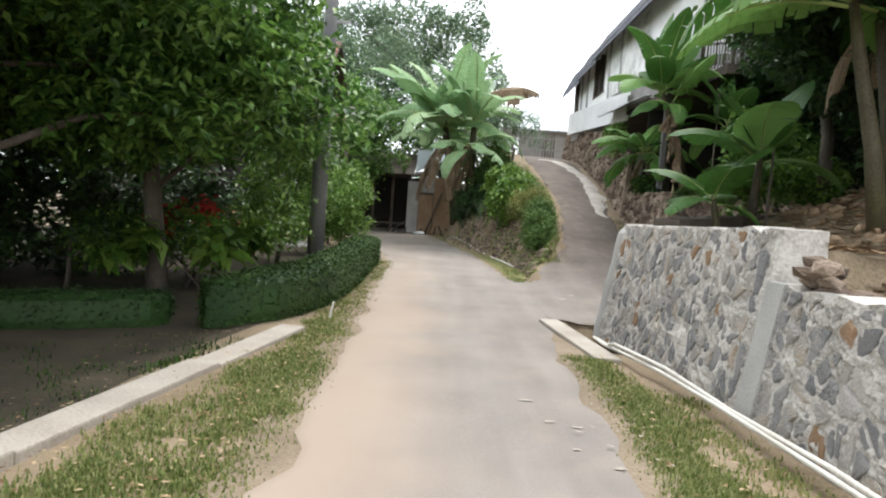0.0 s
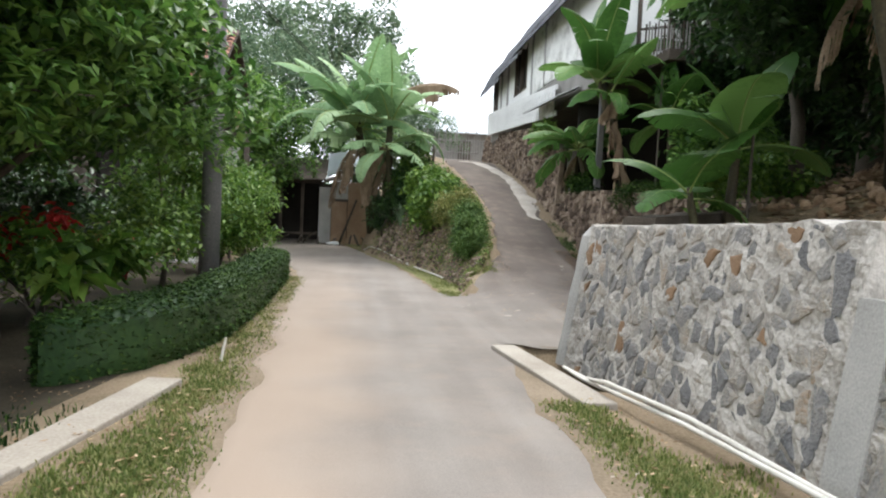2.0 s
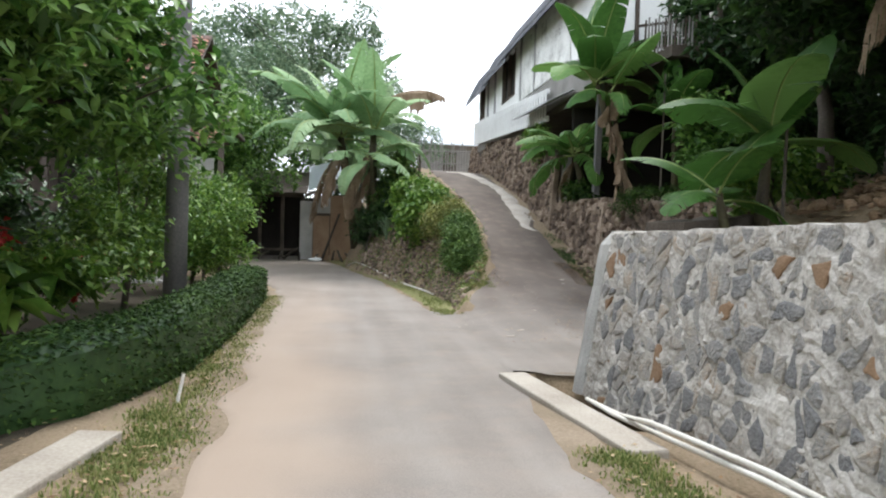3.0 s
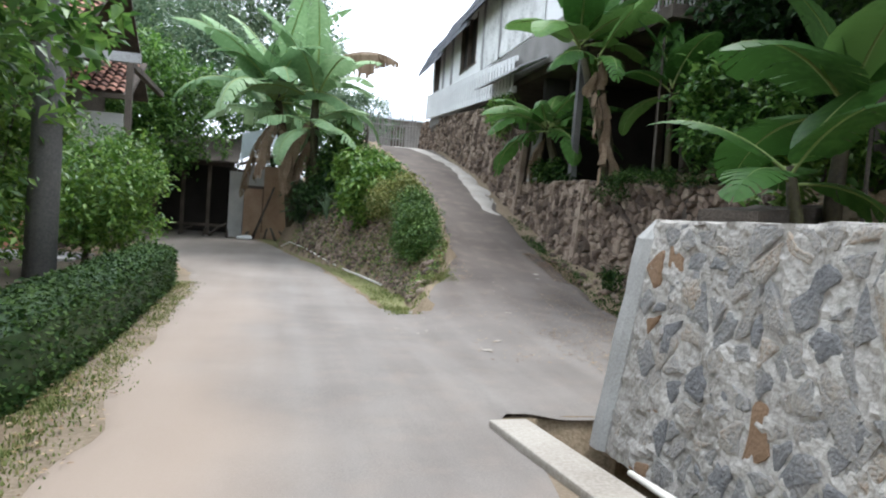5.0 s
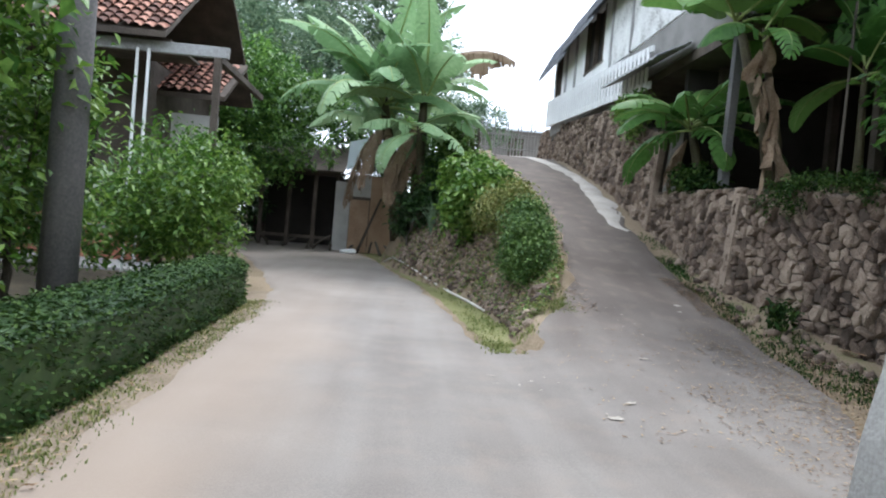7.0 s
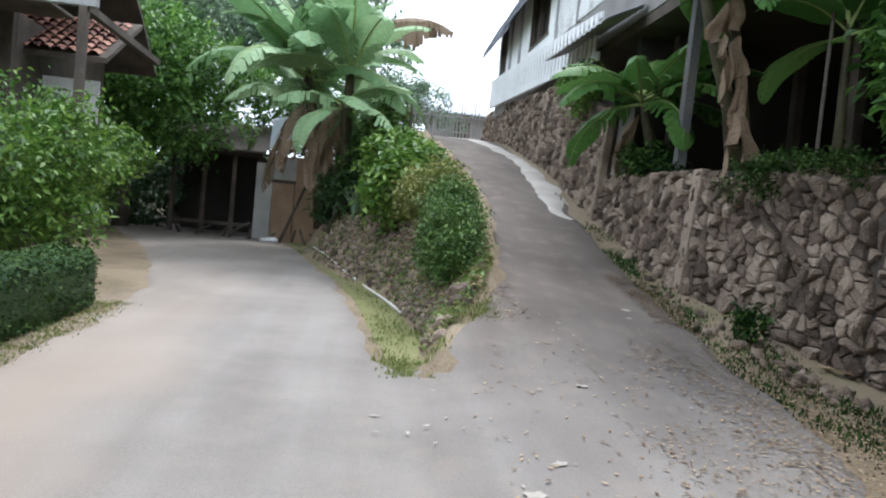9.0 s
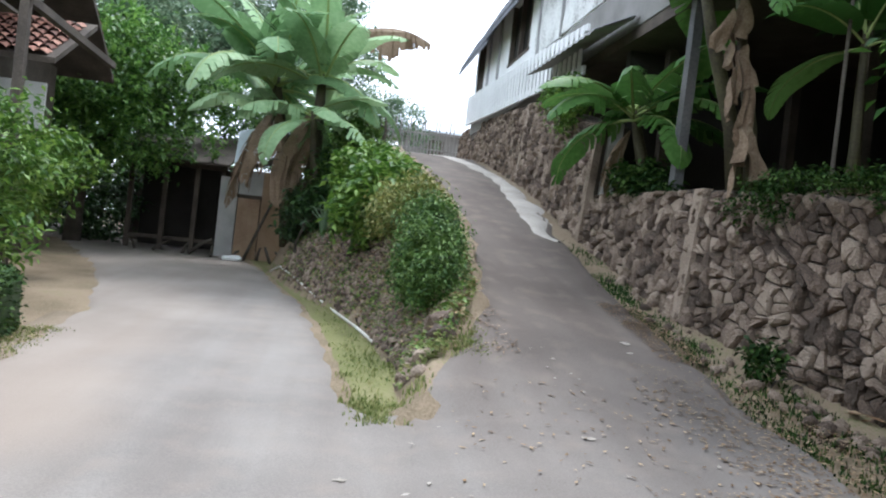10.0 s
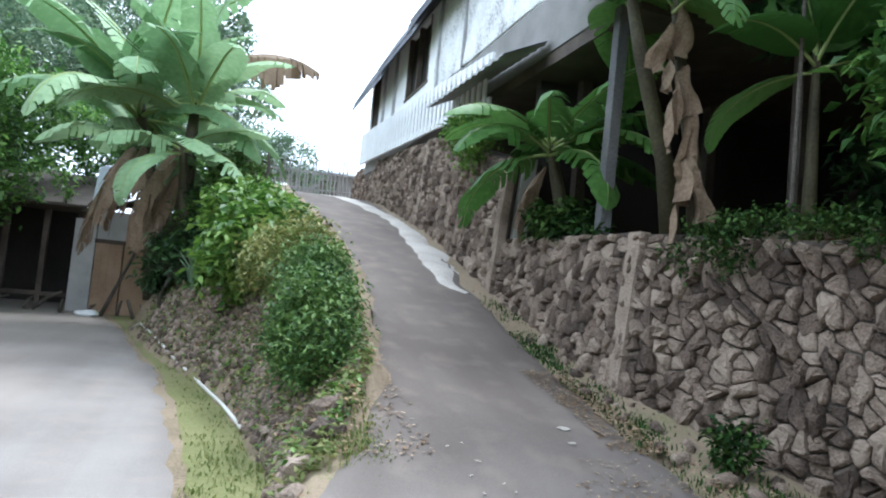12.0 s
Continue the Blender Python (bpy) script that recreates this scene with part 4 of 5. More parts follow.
tree("shrub", (-9.6, 33, .4), 1.8, [(-9.6, 33, 2.4, 1.6, 1.5, 2), (-11.5, 31, 2.6, 1.8, 1.6, 2.2), (-8.2, 28.5, 1.8, 1.2, 1.2, 1.5), (-6.6, 27.4, 2.2, 1.2, 1.2, 1.5)], 12000, .2, "dense green thicket beyond the bend", 64, M_LEAF, .08, "shrub")
tree("shade_tree", (10.0, 16.6, terrace(10, 16.6)), 4.6, [(9.6, 16.6, 6.2, 1.6, 1.4, 1.4), (8.6, 16.4, 5.2, 1.0, 1.0, .9), (11.4, 15, 6, 1.8, 1.6, 1.8), (10.4, 15.6, 4.4, 1.2, 1, 1.2)], 16000, .2, "dark leafy tree in front of the house balcony", 65, M_LEAFD, .16)
tree("shade_tree", (6.6, 12.3, terrace(6.6, 12.3)), 3.4, [(5.9, 11.9, 5.1, 1.3, 1.1, .9), (7.0, 12.6, 4.8, 1.2, 1.0, .9), (5.2, 11.5, 5.9, 1.2, 1.0, .8), (6.6, 11.2, 4.2, .9, .8, .7), (7.6, 11.4, 3.8, 1, 1, 1)], 11000, .2, "dark leafy tree over the terrace edge", 67, M_LEAFD, .1)
tree("shade_tree", (7.2, 7.0, terrace(7.2, 7.0)), 3.2, [(6.2, 8.6, 4.9, 1.2, 1.1, .9), (7.2, 7.0, 4.8, 1.3, 1.2, 1.1), (6.8, 9.6, 4.0, 1.0, 1.0, .8), (5.0, 7.6, 5.2, 1.1, 1.0, .7)], 10000, .2, "dark leafy tree above the banana stems", 68, M_LEAFD, .1)
tree("shrub", (.8, 26.2, L(.8, 26.2)), .8, [(1.2, 25.9, 1.9, .5, .5, .6), (1.7, 26.2, 2.6, .6, .6, .7), (.75, 26.7, 1.7, .4, .5, .6), (1.9, 25.2, 2.2, .5, .6, .5)], 4500, .15, "dark green growth around the banana stems", 69, M_LEAFD, .03, "shrub")
tree("shrub", (-3.7, 23.0, L(-3.7, 23.0)), 1.1, [(-3.6, 23.0, 1.6, .7, .7, .6), (-3.2, 23.4, 2.1, .6, .6, .45), (-3.9, 22.4, 1.2, .6, .6, .5)], 3500, .14, "yellow-green shrub beside the veranda", 81, M_LEAF2, .04, "shrub")
# backdrop added to fill bright gaps with shade-coloured leaves
tree("thicket", (-11, 11, -.2), 2.0, [(-10.4, 9.4, 1.8, 1.6, 1.6, 2.0), (-11, 12.6, 2.2, 1.8, 1.8, 2.4), (-9.4, 14.4, 1.6, 1.4, 1.4, 1.7), (-12.4, 8, 2.4, 2, 2, 2.6), (-9.0, 6.6, 1.4, 1.4, 1.4, 1.6), (-8.2, 17.5, 1.6, 1.4, 1.6, 1.7), (-6.6, 18.4, 1.4, 1.2, 1.2, 1.4), (-6.4, 15.6, 1.5, 1.2, 1.2, 1.4), (-8.4, 10.6, .8, 1.6, 1.2, .9), (-7.0, 12.4, .8, 1.4, 1.2, .9), (-10.6, 6.0, 1.2, 1.8, 1.4, 1.4), (-5.6, 12.0, .7, 1.2, 1.0, .8)], 32000, .2, "thicket added behind the garden, shade put in its leaf colour", 82, M_LEAFD, .1, "thicket", 8)
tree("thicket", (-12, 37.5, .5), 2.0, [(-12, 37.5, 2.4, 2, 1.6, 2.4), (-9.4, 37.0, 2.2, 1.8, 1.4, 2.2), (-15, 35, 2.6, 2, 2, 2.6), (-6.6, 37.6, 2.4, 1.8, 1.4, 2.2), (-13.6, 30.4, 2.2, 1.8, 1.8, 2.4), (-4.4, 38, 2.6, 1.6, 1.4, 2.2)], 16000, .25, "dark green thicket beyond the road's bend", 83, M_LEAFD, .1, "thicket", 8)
tree("shade_tree", (8.4, 17.2, terrace(8.4, 17.2)), 3.0, [(7.7, 16.9, 5.4, .9, .8, .7), (8.7, 17.6, 5.7, 1.0, .8, .8), (7.1, 17.4, 4.7, .6, .6, .5), (9.2, 16.4, 4.8, .8, .8, .8), (7.9, 17.6, 6.4, 1.1, .9, .7)], 8500, .19, "dark leafy tree before the balcony", 84, M_LEAFD, .08)
tree("shrub", (5.75, 20.2, terrace(6.0, 20.2)), .5, [(5.7, 20.0, 2.6, .3, .6, .25), (5.7, 19.2, 2.5, .2, .4, .15)], 1200, .12, "low weeds on the wall top", 86, M_HEDGE, .015, "shrub")
tree("garden_plant", (-3.7, 10.9, L(-3.7, 10.9)), .5, [(-3.7, 10.9, .75, .4, .5, .25), (-4.5, 10.2, .7, .4, .4, .25), (-3.2, 11.8, .8, .3, .4, .25)], 240, .42, "yellow-green broad-leaved plant behind the hedge", 87, M_LEAF2, .02, "plant")
# bank bushes
tree("rounded_bush", (2.65, 18.9, L(2.65, 18.9)), .5, [(2.62, 18.8, 1.25, .36, .55, .42), (2.58, 18.2, .95, .3, .34, .36), (2.68, 19.6, 1.6, .36, .45, .36), (2.45, 18.9, 1.0, .25, .4, .3)], 16000, .06, "dense small-leaved green bush on the stone bank", 42, M_BUSH, .035, "bush")
tree("rounded_bush", (2.7, 20.6, L(2.7, 20.6)), .5, [(2.6, 20.6, 1.9, .5, .55, .4), (2.3, 21.1, 1.75, .4, .4, .35)], 4500, .07, "yellowish small-leaved bush on the bank", 43, M_YELLOW, .03, "bush")
tree("shrub", (2.4, 22.6, L(2.4, 22.6)), .9, [(2.2, 22.4, 2.1, .6, .7, .65), (2.35, 23.3, 2.5, .5, .7, .5), (1.85, 22.6, 1.6, .45, .5, .4), (2.0, 24, 2.5, .55, .8, .55)], 7000, .17, "bright green broad-leaved shrub on the bank", 44, M_LEAF2, .05, "shrub")
tree("shrub", (2.6, 26.6, L(2.6, 26.6)), 1.0, [(1.9, 26.4, 3.1, .6, .9, .7), (2.1, 28.6, 3.9, .5, .9, .6), (1.5, 26.6, 2.6, .6, .7, .7)], 6000, .15, "tall feathery green shrub beside the ramp", 45, M_BUSH, .05, "shrub")
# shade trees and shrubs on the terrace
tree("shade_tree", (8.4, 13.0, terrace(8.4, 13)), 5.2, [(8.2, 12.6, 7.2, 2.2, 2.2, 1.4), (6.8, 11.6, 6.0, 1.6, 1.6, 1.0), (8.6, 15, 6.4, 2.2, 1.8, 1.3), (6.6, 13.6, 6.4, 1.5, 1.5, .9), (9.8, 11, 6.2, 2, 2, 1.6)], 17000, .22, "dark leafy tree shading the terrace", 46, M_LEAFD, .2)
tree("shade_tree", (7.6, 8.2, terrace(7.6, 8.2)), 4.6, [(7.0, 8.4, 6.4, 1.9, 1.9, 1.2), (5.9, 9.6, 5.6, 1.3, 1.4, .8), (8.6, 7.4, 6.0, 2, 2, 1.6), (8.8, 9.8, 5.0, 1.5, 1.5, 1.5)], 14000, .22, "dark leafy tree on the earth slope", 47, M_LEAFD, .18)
tree("shrub", (6.9, 15.8, terrace(6.9, 15.8)), 1.3, [(6.75, 15.9, 3.7, .55, .6, .6), (6.8, 15.5, 2.9, .6, .6, .5), (7.4, 15.4, 3.2, .6, .7, .7), (7.2, 14.6, 2.6, .6, .6, .4)], 5500, .17, "leafy green shrub on the terrace edge", 48, M_LEAF, .04, "shrub")
tree("shrub", (5.9, 12.2, terrace(5.9, 12.2)), .5, [(5.9, 12.2, 2.3, .7, .5, .3), (6.6, 12.6, 2.5, .6, .5, .35), (5.2, 12.2, 2.0, .4, .3, .25)], 1500, .17, "low bright green weeds on the terrace", 49, M_LEAF2, .02, "shrub")
tree("shrub", (8.6, 17.0, terrace(8.6, 17)), 1.0, [(8.6, 17, 3.6, 1, 1, .9), (9.6, 15.6, 4.0, 1.2, 1.2, 1.4), (9.4, 18, 3.6, 1, 1, .8)], 4000, .2, "dark shrub in the shade below the house", 50, M_LEAFD, .04, "shrub")
tree("shrub", (5.55, 22.6, 3.9), .5, [(5.35, 22.6, 4.25, .35, .6, .35), (5.2, 22.2, 3.8, .2, .35, .25)], 2200, .09, "fine-leaved green plant hanging over the wall top", 51, M_LEAF2, .02, "shrub")
tree("ground_creeper", (6.0, 16.9, terrace(6.0, 16.9)), .15, [(5.95, 16.9, 2.36, .35, .9, .15), (5.75, 17.3, 2.15, .15, .6, .2), (6.3, 15.9, 2.3, .3, .5, .2)], 3500, .06, "low green creeper spilling over the wall top", 52, M_HEDGE, .015, "creeper")
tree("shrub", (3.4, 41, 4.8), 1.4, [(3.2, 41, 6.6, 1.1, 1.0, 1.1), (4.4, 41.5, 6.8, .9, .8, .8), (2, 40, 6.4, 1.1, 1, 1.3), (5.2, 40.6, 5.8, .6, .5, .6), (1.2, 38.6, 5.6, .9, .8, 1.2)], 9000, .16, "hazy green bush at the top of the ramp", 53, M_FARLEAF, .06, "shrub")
tree("weed", (5.42, 16.35, zr(16.4)), .12, [(5.5, 16.4, .62, .16, .18, .16)], 350, .09, "small green weed at the wall foot", 54, M_HEDGE, .01, "weed")

r77 = random.Random(77)
blade_mesh = None
for k, (x, y) in enumerate(((1.35, 25.0), (1.75, 24.2))):
    e = base("agave", "spiky grey-green long-leaved plant on the bank", "plant", at=(x, y, L(x, y)))
    for q in range(20):
        if blade_mesh is None:
            o = part("blade", ([(0, -.022, 0), (0, .022, 0), (.3, .026, .28), (.3, -.026, .28), (.3, 0, .27), (.66, 0, .36)], [(0, 1, 4), (0, 4, 3), (1, 2, 4), (3, 4, 5), (4, 2, 5)]), M_FARLEAF, e)
            blade_mesh = o.data
        else:
            o = new("blade", blade_mesh)
            o.parent = e
        o.matrix_local = pose(0, 0, .03, 0, r77.uniform(-45, 15), q * 137.5)
        o.scale = [r77.uniform(.75, 1.25)] * 3


# ---- grass, litter, pebbles ----
def tuft_field(name, spots, blades, h, label, material=M_GRASS, seed=5, wide=.006):
    """Grass blades over spots (x0, x1, y0, y1, share), bunched."""
    rng = np.random.default_rng(seed)
    V, F = [], []
    pts = []
    for x0, x1, y0, y1, share in spots:
        n = int(blades * share)
        k = max(4, n // 22)
        c = np.stack([rng.uniform(x0, x1, k), rng.uniform(y0, y1, k)], 1)
        p = np.repeat(c, 22, 0) + rng.normal(0, .08, (k * 22, 2))
        pts.append(p)
    p = np.concatenate(pts)
    p = np.array([q for q in p if noise.noise(Vector((q[0] * 2.2, q[1] * 1.6, seed))) + .5 * noise.noise(Vector((q[0] * 7, q[1] * 7, seed))) > rng.uniform(-.75, .35)])
    z = np.array([land(a, b) for a, b in p])
    n = len(p)
    a = rng.uniform(0, 2 * np.pi, n)
    H = h * rng.uniform(.35, 1.2, n)
    w = wide * rng.uniform(.6, 1.4, n)
    d = np.stack([np.cos(a), np.sin(a)], 1)
    s = np.stack([-d[:, 1], d[:, 0]], 1)
    b = np.concatenate([p, z[:, None]], 1)
    lean = rng.uniform(.15, .7, n)
    def at(off, side, up):
        return np.concatenate([p + d * (off * H)[:, None] + s * (side * w)[:, None], (z + up * H)[:, None]], 1)
    v = np.stack([at(0 * lean, -1, 0 * H), at(0 * lean, 1, 0 * H), at(lean * .35, .8, .6), at(lean * .35, -.8, .6), at(lean, 0, 1 - .3 * lean)], 1).reshape(-1, 3)
    i = np.arange(n)[:, None] * 5
    f = np.concatenate([i + [0, 1, 2], i + [0, 2, 3], i + [3, 2, 4]], 0)
    return tagged(quick(name, v, f, material), label, "grass", kind="stuff")


tuft_field("grass", [(-1.95, -1.25, 2.5, 4.8, .25), (-1.7, -1.0, 4.8, 6.5, .2), (-1.55, -1.1, 6.5, 8.6, .15), (-2.3, -1.4, 1.0, 3.4, .15), (-1.25, -.95, 2.6, 5.5, .08), (-1.62, -1.15, 8.6, 12.5, .16), (-1.6, -1.25, 12.5, 18.5, .16)], 46000, .045, "patchy green verge grass beside the kerb")
tuft_field("grass", [(1.5, 1.95, 3.0, 5.2, .3), (1.55, 1.9, 5.2, 7.8, .3), (1.95, 2.4, 2.5, 6.5, .15), (1.4, 1.6, 3.0, 4.6, .05)], 30000, .05, "low grass between the lane and the wall", seed=6)
tuft_field("grass", [(1.75, 2.1, 15.55, 16.25, .22), (2.45, 2.85, 16.4, 17.4, .14), (1.7, 2.1, 16.3, 18.8, .1), (1.5, 2.0, 18.8, 22, .06), (2.1, 2.4, 17.0, 20, .15), (2.1, 3.0, 19.0, 24, .15), (1.2, 2.2, 21.5, 25.5, .12)], 13000, .06, "green weeds and grass on the bank and its tip", M_GRASS, 7)
tuft_field("grass", [(4.95, 5.3, 16.6, 19.5, .35), (4.9, 5.7, 13.6, 16.6, .6), (5.1, 5.35, 19.5, 21, .05)], 8500, .05, "low weeds along the dry wall's foot", M_HEDGE, 8)
tuft_field("grass", [(-3.6, -2.1, 4, 8.4, .5), (-5.5, -2.6, 3, 7.6, .5)], 2600, .08, "sparse dark grass in the shade beyond the kerb", M_HEDGE, 9)


def litter(name, spots, count, size, label, seed, material=M_LITTER):
    rng = np.random.default_rng(seed)
    P = []
    for x0, x1, y0, y1, share in spots:
        n = int(count * share)
        q = np.stack([rng.uniform(x0, x1, n), rng.uniform(y0, y1, n)], 1)
        P.append(np.concatenate([q, np.array([land(a, b) + .045 for a, b in q])[:, None]], 1))
    P = np.concatenate(P)
    v, f = leaves(rng, P, size, .4, .0)
    v = v.reshape(-1, 4, 3)
    v[:, :, 2] = P[:, None, 2] + (v[:, :, 2] - P[:, None, 2]) * .18
    return tagged(quick(name, v.reshape(-1, 3), f, material), label, "leaf litter", kind="stuff")


litter("leaf_litter", [(3.0, 6.5, 5, 11, .6), (6.0, 8, 9, 17, .2), (3.0, 4.5, 0, 6, .2)], 5200, .17, "dry brown banana and tree leaves on the terrace", 21)
litter("leaf_litter", [(4.0, 5.6, 12.6, 16.2, .45), (4.6, 5.1, 16.6, 18.4, .35), (2.5, 3.2, 16.5, 19, .15), (2.2, 4.6, 12.5, 16, .1)], 3600, .05, "small dry leaves scattered at the ramp's edge", 22)
litter("leaf_litter", [(-3.5, -1.7, 3, 10, .3), (-1.65, -1.0, 3, 12, .3), (-1.6, -1.2, 10, 18.5, .25), (1.4, 2.3, 3, 8, .15)], 1500, .05, "scattered dry leaves on the verge", 23)
litter("leaf_litter", [(3.2, 4.9, 11.3, 14.2, .6), (4.2, 5.4, 13.6, 16.5, .4)], 3200, .035, "crumbled dry leaves and dirt at the ramp's corner", 25)
litter("paper_scraps", [(1.0, 1.6, 4.2, 6.2, .3), (3, 4.6, 12.8, 17.2, .5), (1.4, 2.6, 13, 16, .2)], 60, .06, "small pale scraps and chips on the road", 24, M_KERB)


def rocks(name, spots, count, lo, hi, label, seed, material):
    """Many small irregular stones, as one piece of stuff."""
    r = random.Random(seed)
    bm0 = bmesh.new()
    bmesh.ops.create_icosphere(bm0, subdivisions=1, radius=1)
    bv = np.array([v.co[:] for v in bm0.verts])
    bf = np.array([[v.index for v in f.verts] for f in bm0.faces])
    bm0.free()
    V, F = [], []
    for k in range(count):
        x0, x1, y0, y1 = spots[k % len(spots)]
        y = r.uniform(y0, y1)
        a, b = (x0(y), x1(y)) if callable(x0) else (x0, x1)
        x = r.uniform(a, b)
        s = r.uniform(lo, hi)
        m = np.array(pose(0, 0, 0, r.uniform(0, 360), r.uniform(0, 360), r.uniform(0, 360)).to_3x3())
        jit = np.array([[r.uniform(.8, 1.2)] for _ in bv])
        q = (bv * jit * [s, s * .75, s * .55]) @ m.T + [x, y, land(x, y) + s * .12]
        F.append(bf + len(bv) * k)
        V.append(q)
    return tagged(quick(name, np.concatenate(V), np.concatenate(F), material), label, "stones", kind="stuff")


rocks("bank_rubble", [(lambda y: x_bank(y) + .02, lambda y: x_bank(y) + .75 * (x_ramp(y) - x_bank(y)), 16.9, 21.5), (lambda y: x_bank(y), lambda y: x_bank(y) + .9, 21.5, 26.5), (lambda y: x_bank(y), lambda y: x_bank(y) + .4 * (x_ramp(y) - x_bank(y)), 16.6, 20)], 4200, .035, .095, "rough brown rubble facing of the bank", 71, M_DRY_I)
def bank_cover(name, count, size, label, seed, material, y0, y1):
    """Small leaves lying in patches over the face of the bank."""
    rng = np.random.default_rng(seed)
    P = []
    while len(P) < count:
        y, u, z = rng.uniform(y0, y1), rng.uniform(0, .9), rng.uniform(.02, .14)
        x = x_bank(y) + u * (x_ramp(y) - x_bank(y))
        if noise.noise(Vector((x * 2.5, y * 1.8, seed))) + .5 * noise.noise(Vector((x * 8, y * 8, seed))) > rng.uniform(-.45, .4):
            P.append((x, y, land(x, y) + z))
    v, f = leaves(rng, P, size, .5, .1)
    return tagged(quick(name, v, f, material), label, "creeper", kind="stuff")


bank_cover("bank_creeper", 7000, .06, "small green creepers over the rubble bank", 75, M_LEAF2, 16.8, 27)
bank_cover("bank_grass", 5000, .07, "yellow-green weeds over the rubble bank", 76, M_GRASS, 16.4, 27)
bank_cover("bank_litter", 2500, .06, "dry leaves caught on the rubble bank", 78, M_LITTER, 17, 27)
rocks("foot_stones", [(5.05, 5.45, 16.0, 19.5), (5.3, 5.7, 14.8, 16.2)], 60, .04, .11, "loose stones along the wall foot", 72, M_DRY_I)
rocks("corner_grit", [(3.0, 4.9, 11.2, 14.4), (4.6, 5.6, 13.6, 18.5)], 900, .006, .022, "brown grit and small stones at the ramp's corner", 79, M_DRY_I)
rocks("pebbles", [(-1.2, 1.6, 2, 12), (1.8, 4.6, 12, 20), (-1.5, -.9, 3, 12)], 220, .004, .011, "small pebbles on the road", 73, M_STONE_I)
rocks("slope_clods", [(4.6, 8, 4, 10), (5.5, 8, 9, 12)], 500, .04, .13, "clods of dry brown earth on the slope", 74, M_EARTH)
for k, (x, y, s) in enumerate(((2.55, 17.2, .17), (2.5, 16.9, .14), (2.33, 16.6, .12), (2.24, 16.3, .08))):
    r = random.Random(90 + k)
    bmr = bmesh.new()
    bmesh.ops.create_icosphere(bmr, subdivisions=2, radius=1)
    for v in bmr.verts:
        v.co *= 1 + .4 * noise.noise(v.co * 1.5 + Vector((k * 5, 0, 0))) + .15 * noise.noise(v.co * 4)
        v.co = Vector((v.co.x * s, v.co.y * s * .9, v.co.z * s * .75))
    o = part("boulder", bmr, M_DRY)
    o.location = (x, y, land(x, y) + s * .25)
    tagged(o, "brown boulder at the bank's corner", "boulder", group="boulders at the bank")
# lime splashes on the asphalt
def splash(x, y, size, seed):
    r = random.Random(seed)
    k = 11
    vs = []
    for i in range(k):
        a = 2 * math.pi * i / k
        s = size * r.uniform(.45, 1.1)
        px, py = x + s * 1.6 * math.cos(a), y + s * math.sin(a)
        vs.append((px, py, land(px, py) + (.042 if x > 2 and y > 11 else .028)))
    tagged(part("lime_splash", (vs, [tuple(range(k))]), M_KERB), "dried pale splash on the asphalt", "splash", group="splashes on the road")
for k, (x, y, s) in enumerate(((.78, 5.66, .07), (.9, 5.1, .06), (1.08, 5.0, .05), (.98, 4.5, .05), (1.2, 4.2, .06), (4.36, 17.0, .07), (4.3, 16.75, .05), (2.35, 13.1, .12), (2.6, 13.5, .07), (1.55, 14.4, .06), (3.2, 14.9, .07))):
    splash(x, y, s * .55, k)

# ---- poles, posts, wires ----
o = base("utility_pole", "tall grey tapered concrete utility pole behind the hedge", "utility pole", at=(-2.6, 14.6, L(-2.6, 14.6)))
part("shaft", tube([(0, 0, -.3), (.02, 0, 2.5), (.05, 0, 7.5)], [.18, .16, .12], 14), M_SHAFT, o, smooth=True)
part("bracket", boxm((-.05, -.04, 5.2), (.45, .04, 5.26), .01), M_TIN, o)
for k, dz in enumerate((0, .06)):
    a, b = Vector((-2.15, 14.6, 5.2 + dz)), Vector((3.0, 46, 9.0 + dz))
    pts = [a.lerp(b, i / 14) - Vector((0, 0, 1.0 * math.sin(math.pi * i / 14))) for i in range(15)]
    tagged(part("overhead_wire", tube(pts, [.008] * 15, 5), M_DARK, smooth=True), "thin dark overhead wire strung from the pole", "wire")
o = part("concrete_post", boxm((-.07, -.07, -.35), (.07, .07, 3.2), .015), M_SHAFT)
o.matrix_world = pose(5.78, 19.05, 2.42, 0, 1.2, 0)
tagged(o, "square grey concrete post standing on the wall", "post")
o = part("concrete_post", boxm((-.11, -.1, -.3), (.11, .1, 1.35), .015), M_CONC)
o.matrix_world = pose(5.72, 21.3, 2.3, 0, 4, 0)
tagged(o, "short grey concrete post at the wall's step", "post")
for x, y, hh in ((6.35, 16.9, 2.6), (5.0, 10.9, 1.4)):
    o = part("plant_stake", tube([(0, 0, -.2), (.03, 0, hh)], [.022, .018], 6), M_BARK)
    o.location = (x, y, terrace(x, y))
    tagged(o, "thin grey wooden stake among the plants", "stake")
for k, (x, y) in enumerate(((-1.62, 11.7), (-1.45, 9.5))):
    o = part("marker_stick", tube([(0, 0, -.05), (.05, .04, .24)], [.018, .015], 6), M_PIPE)
    o.location = (x, y, zm(y))
    tagged(o, "short white stick stuck in the verge", "stick")


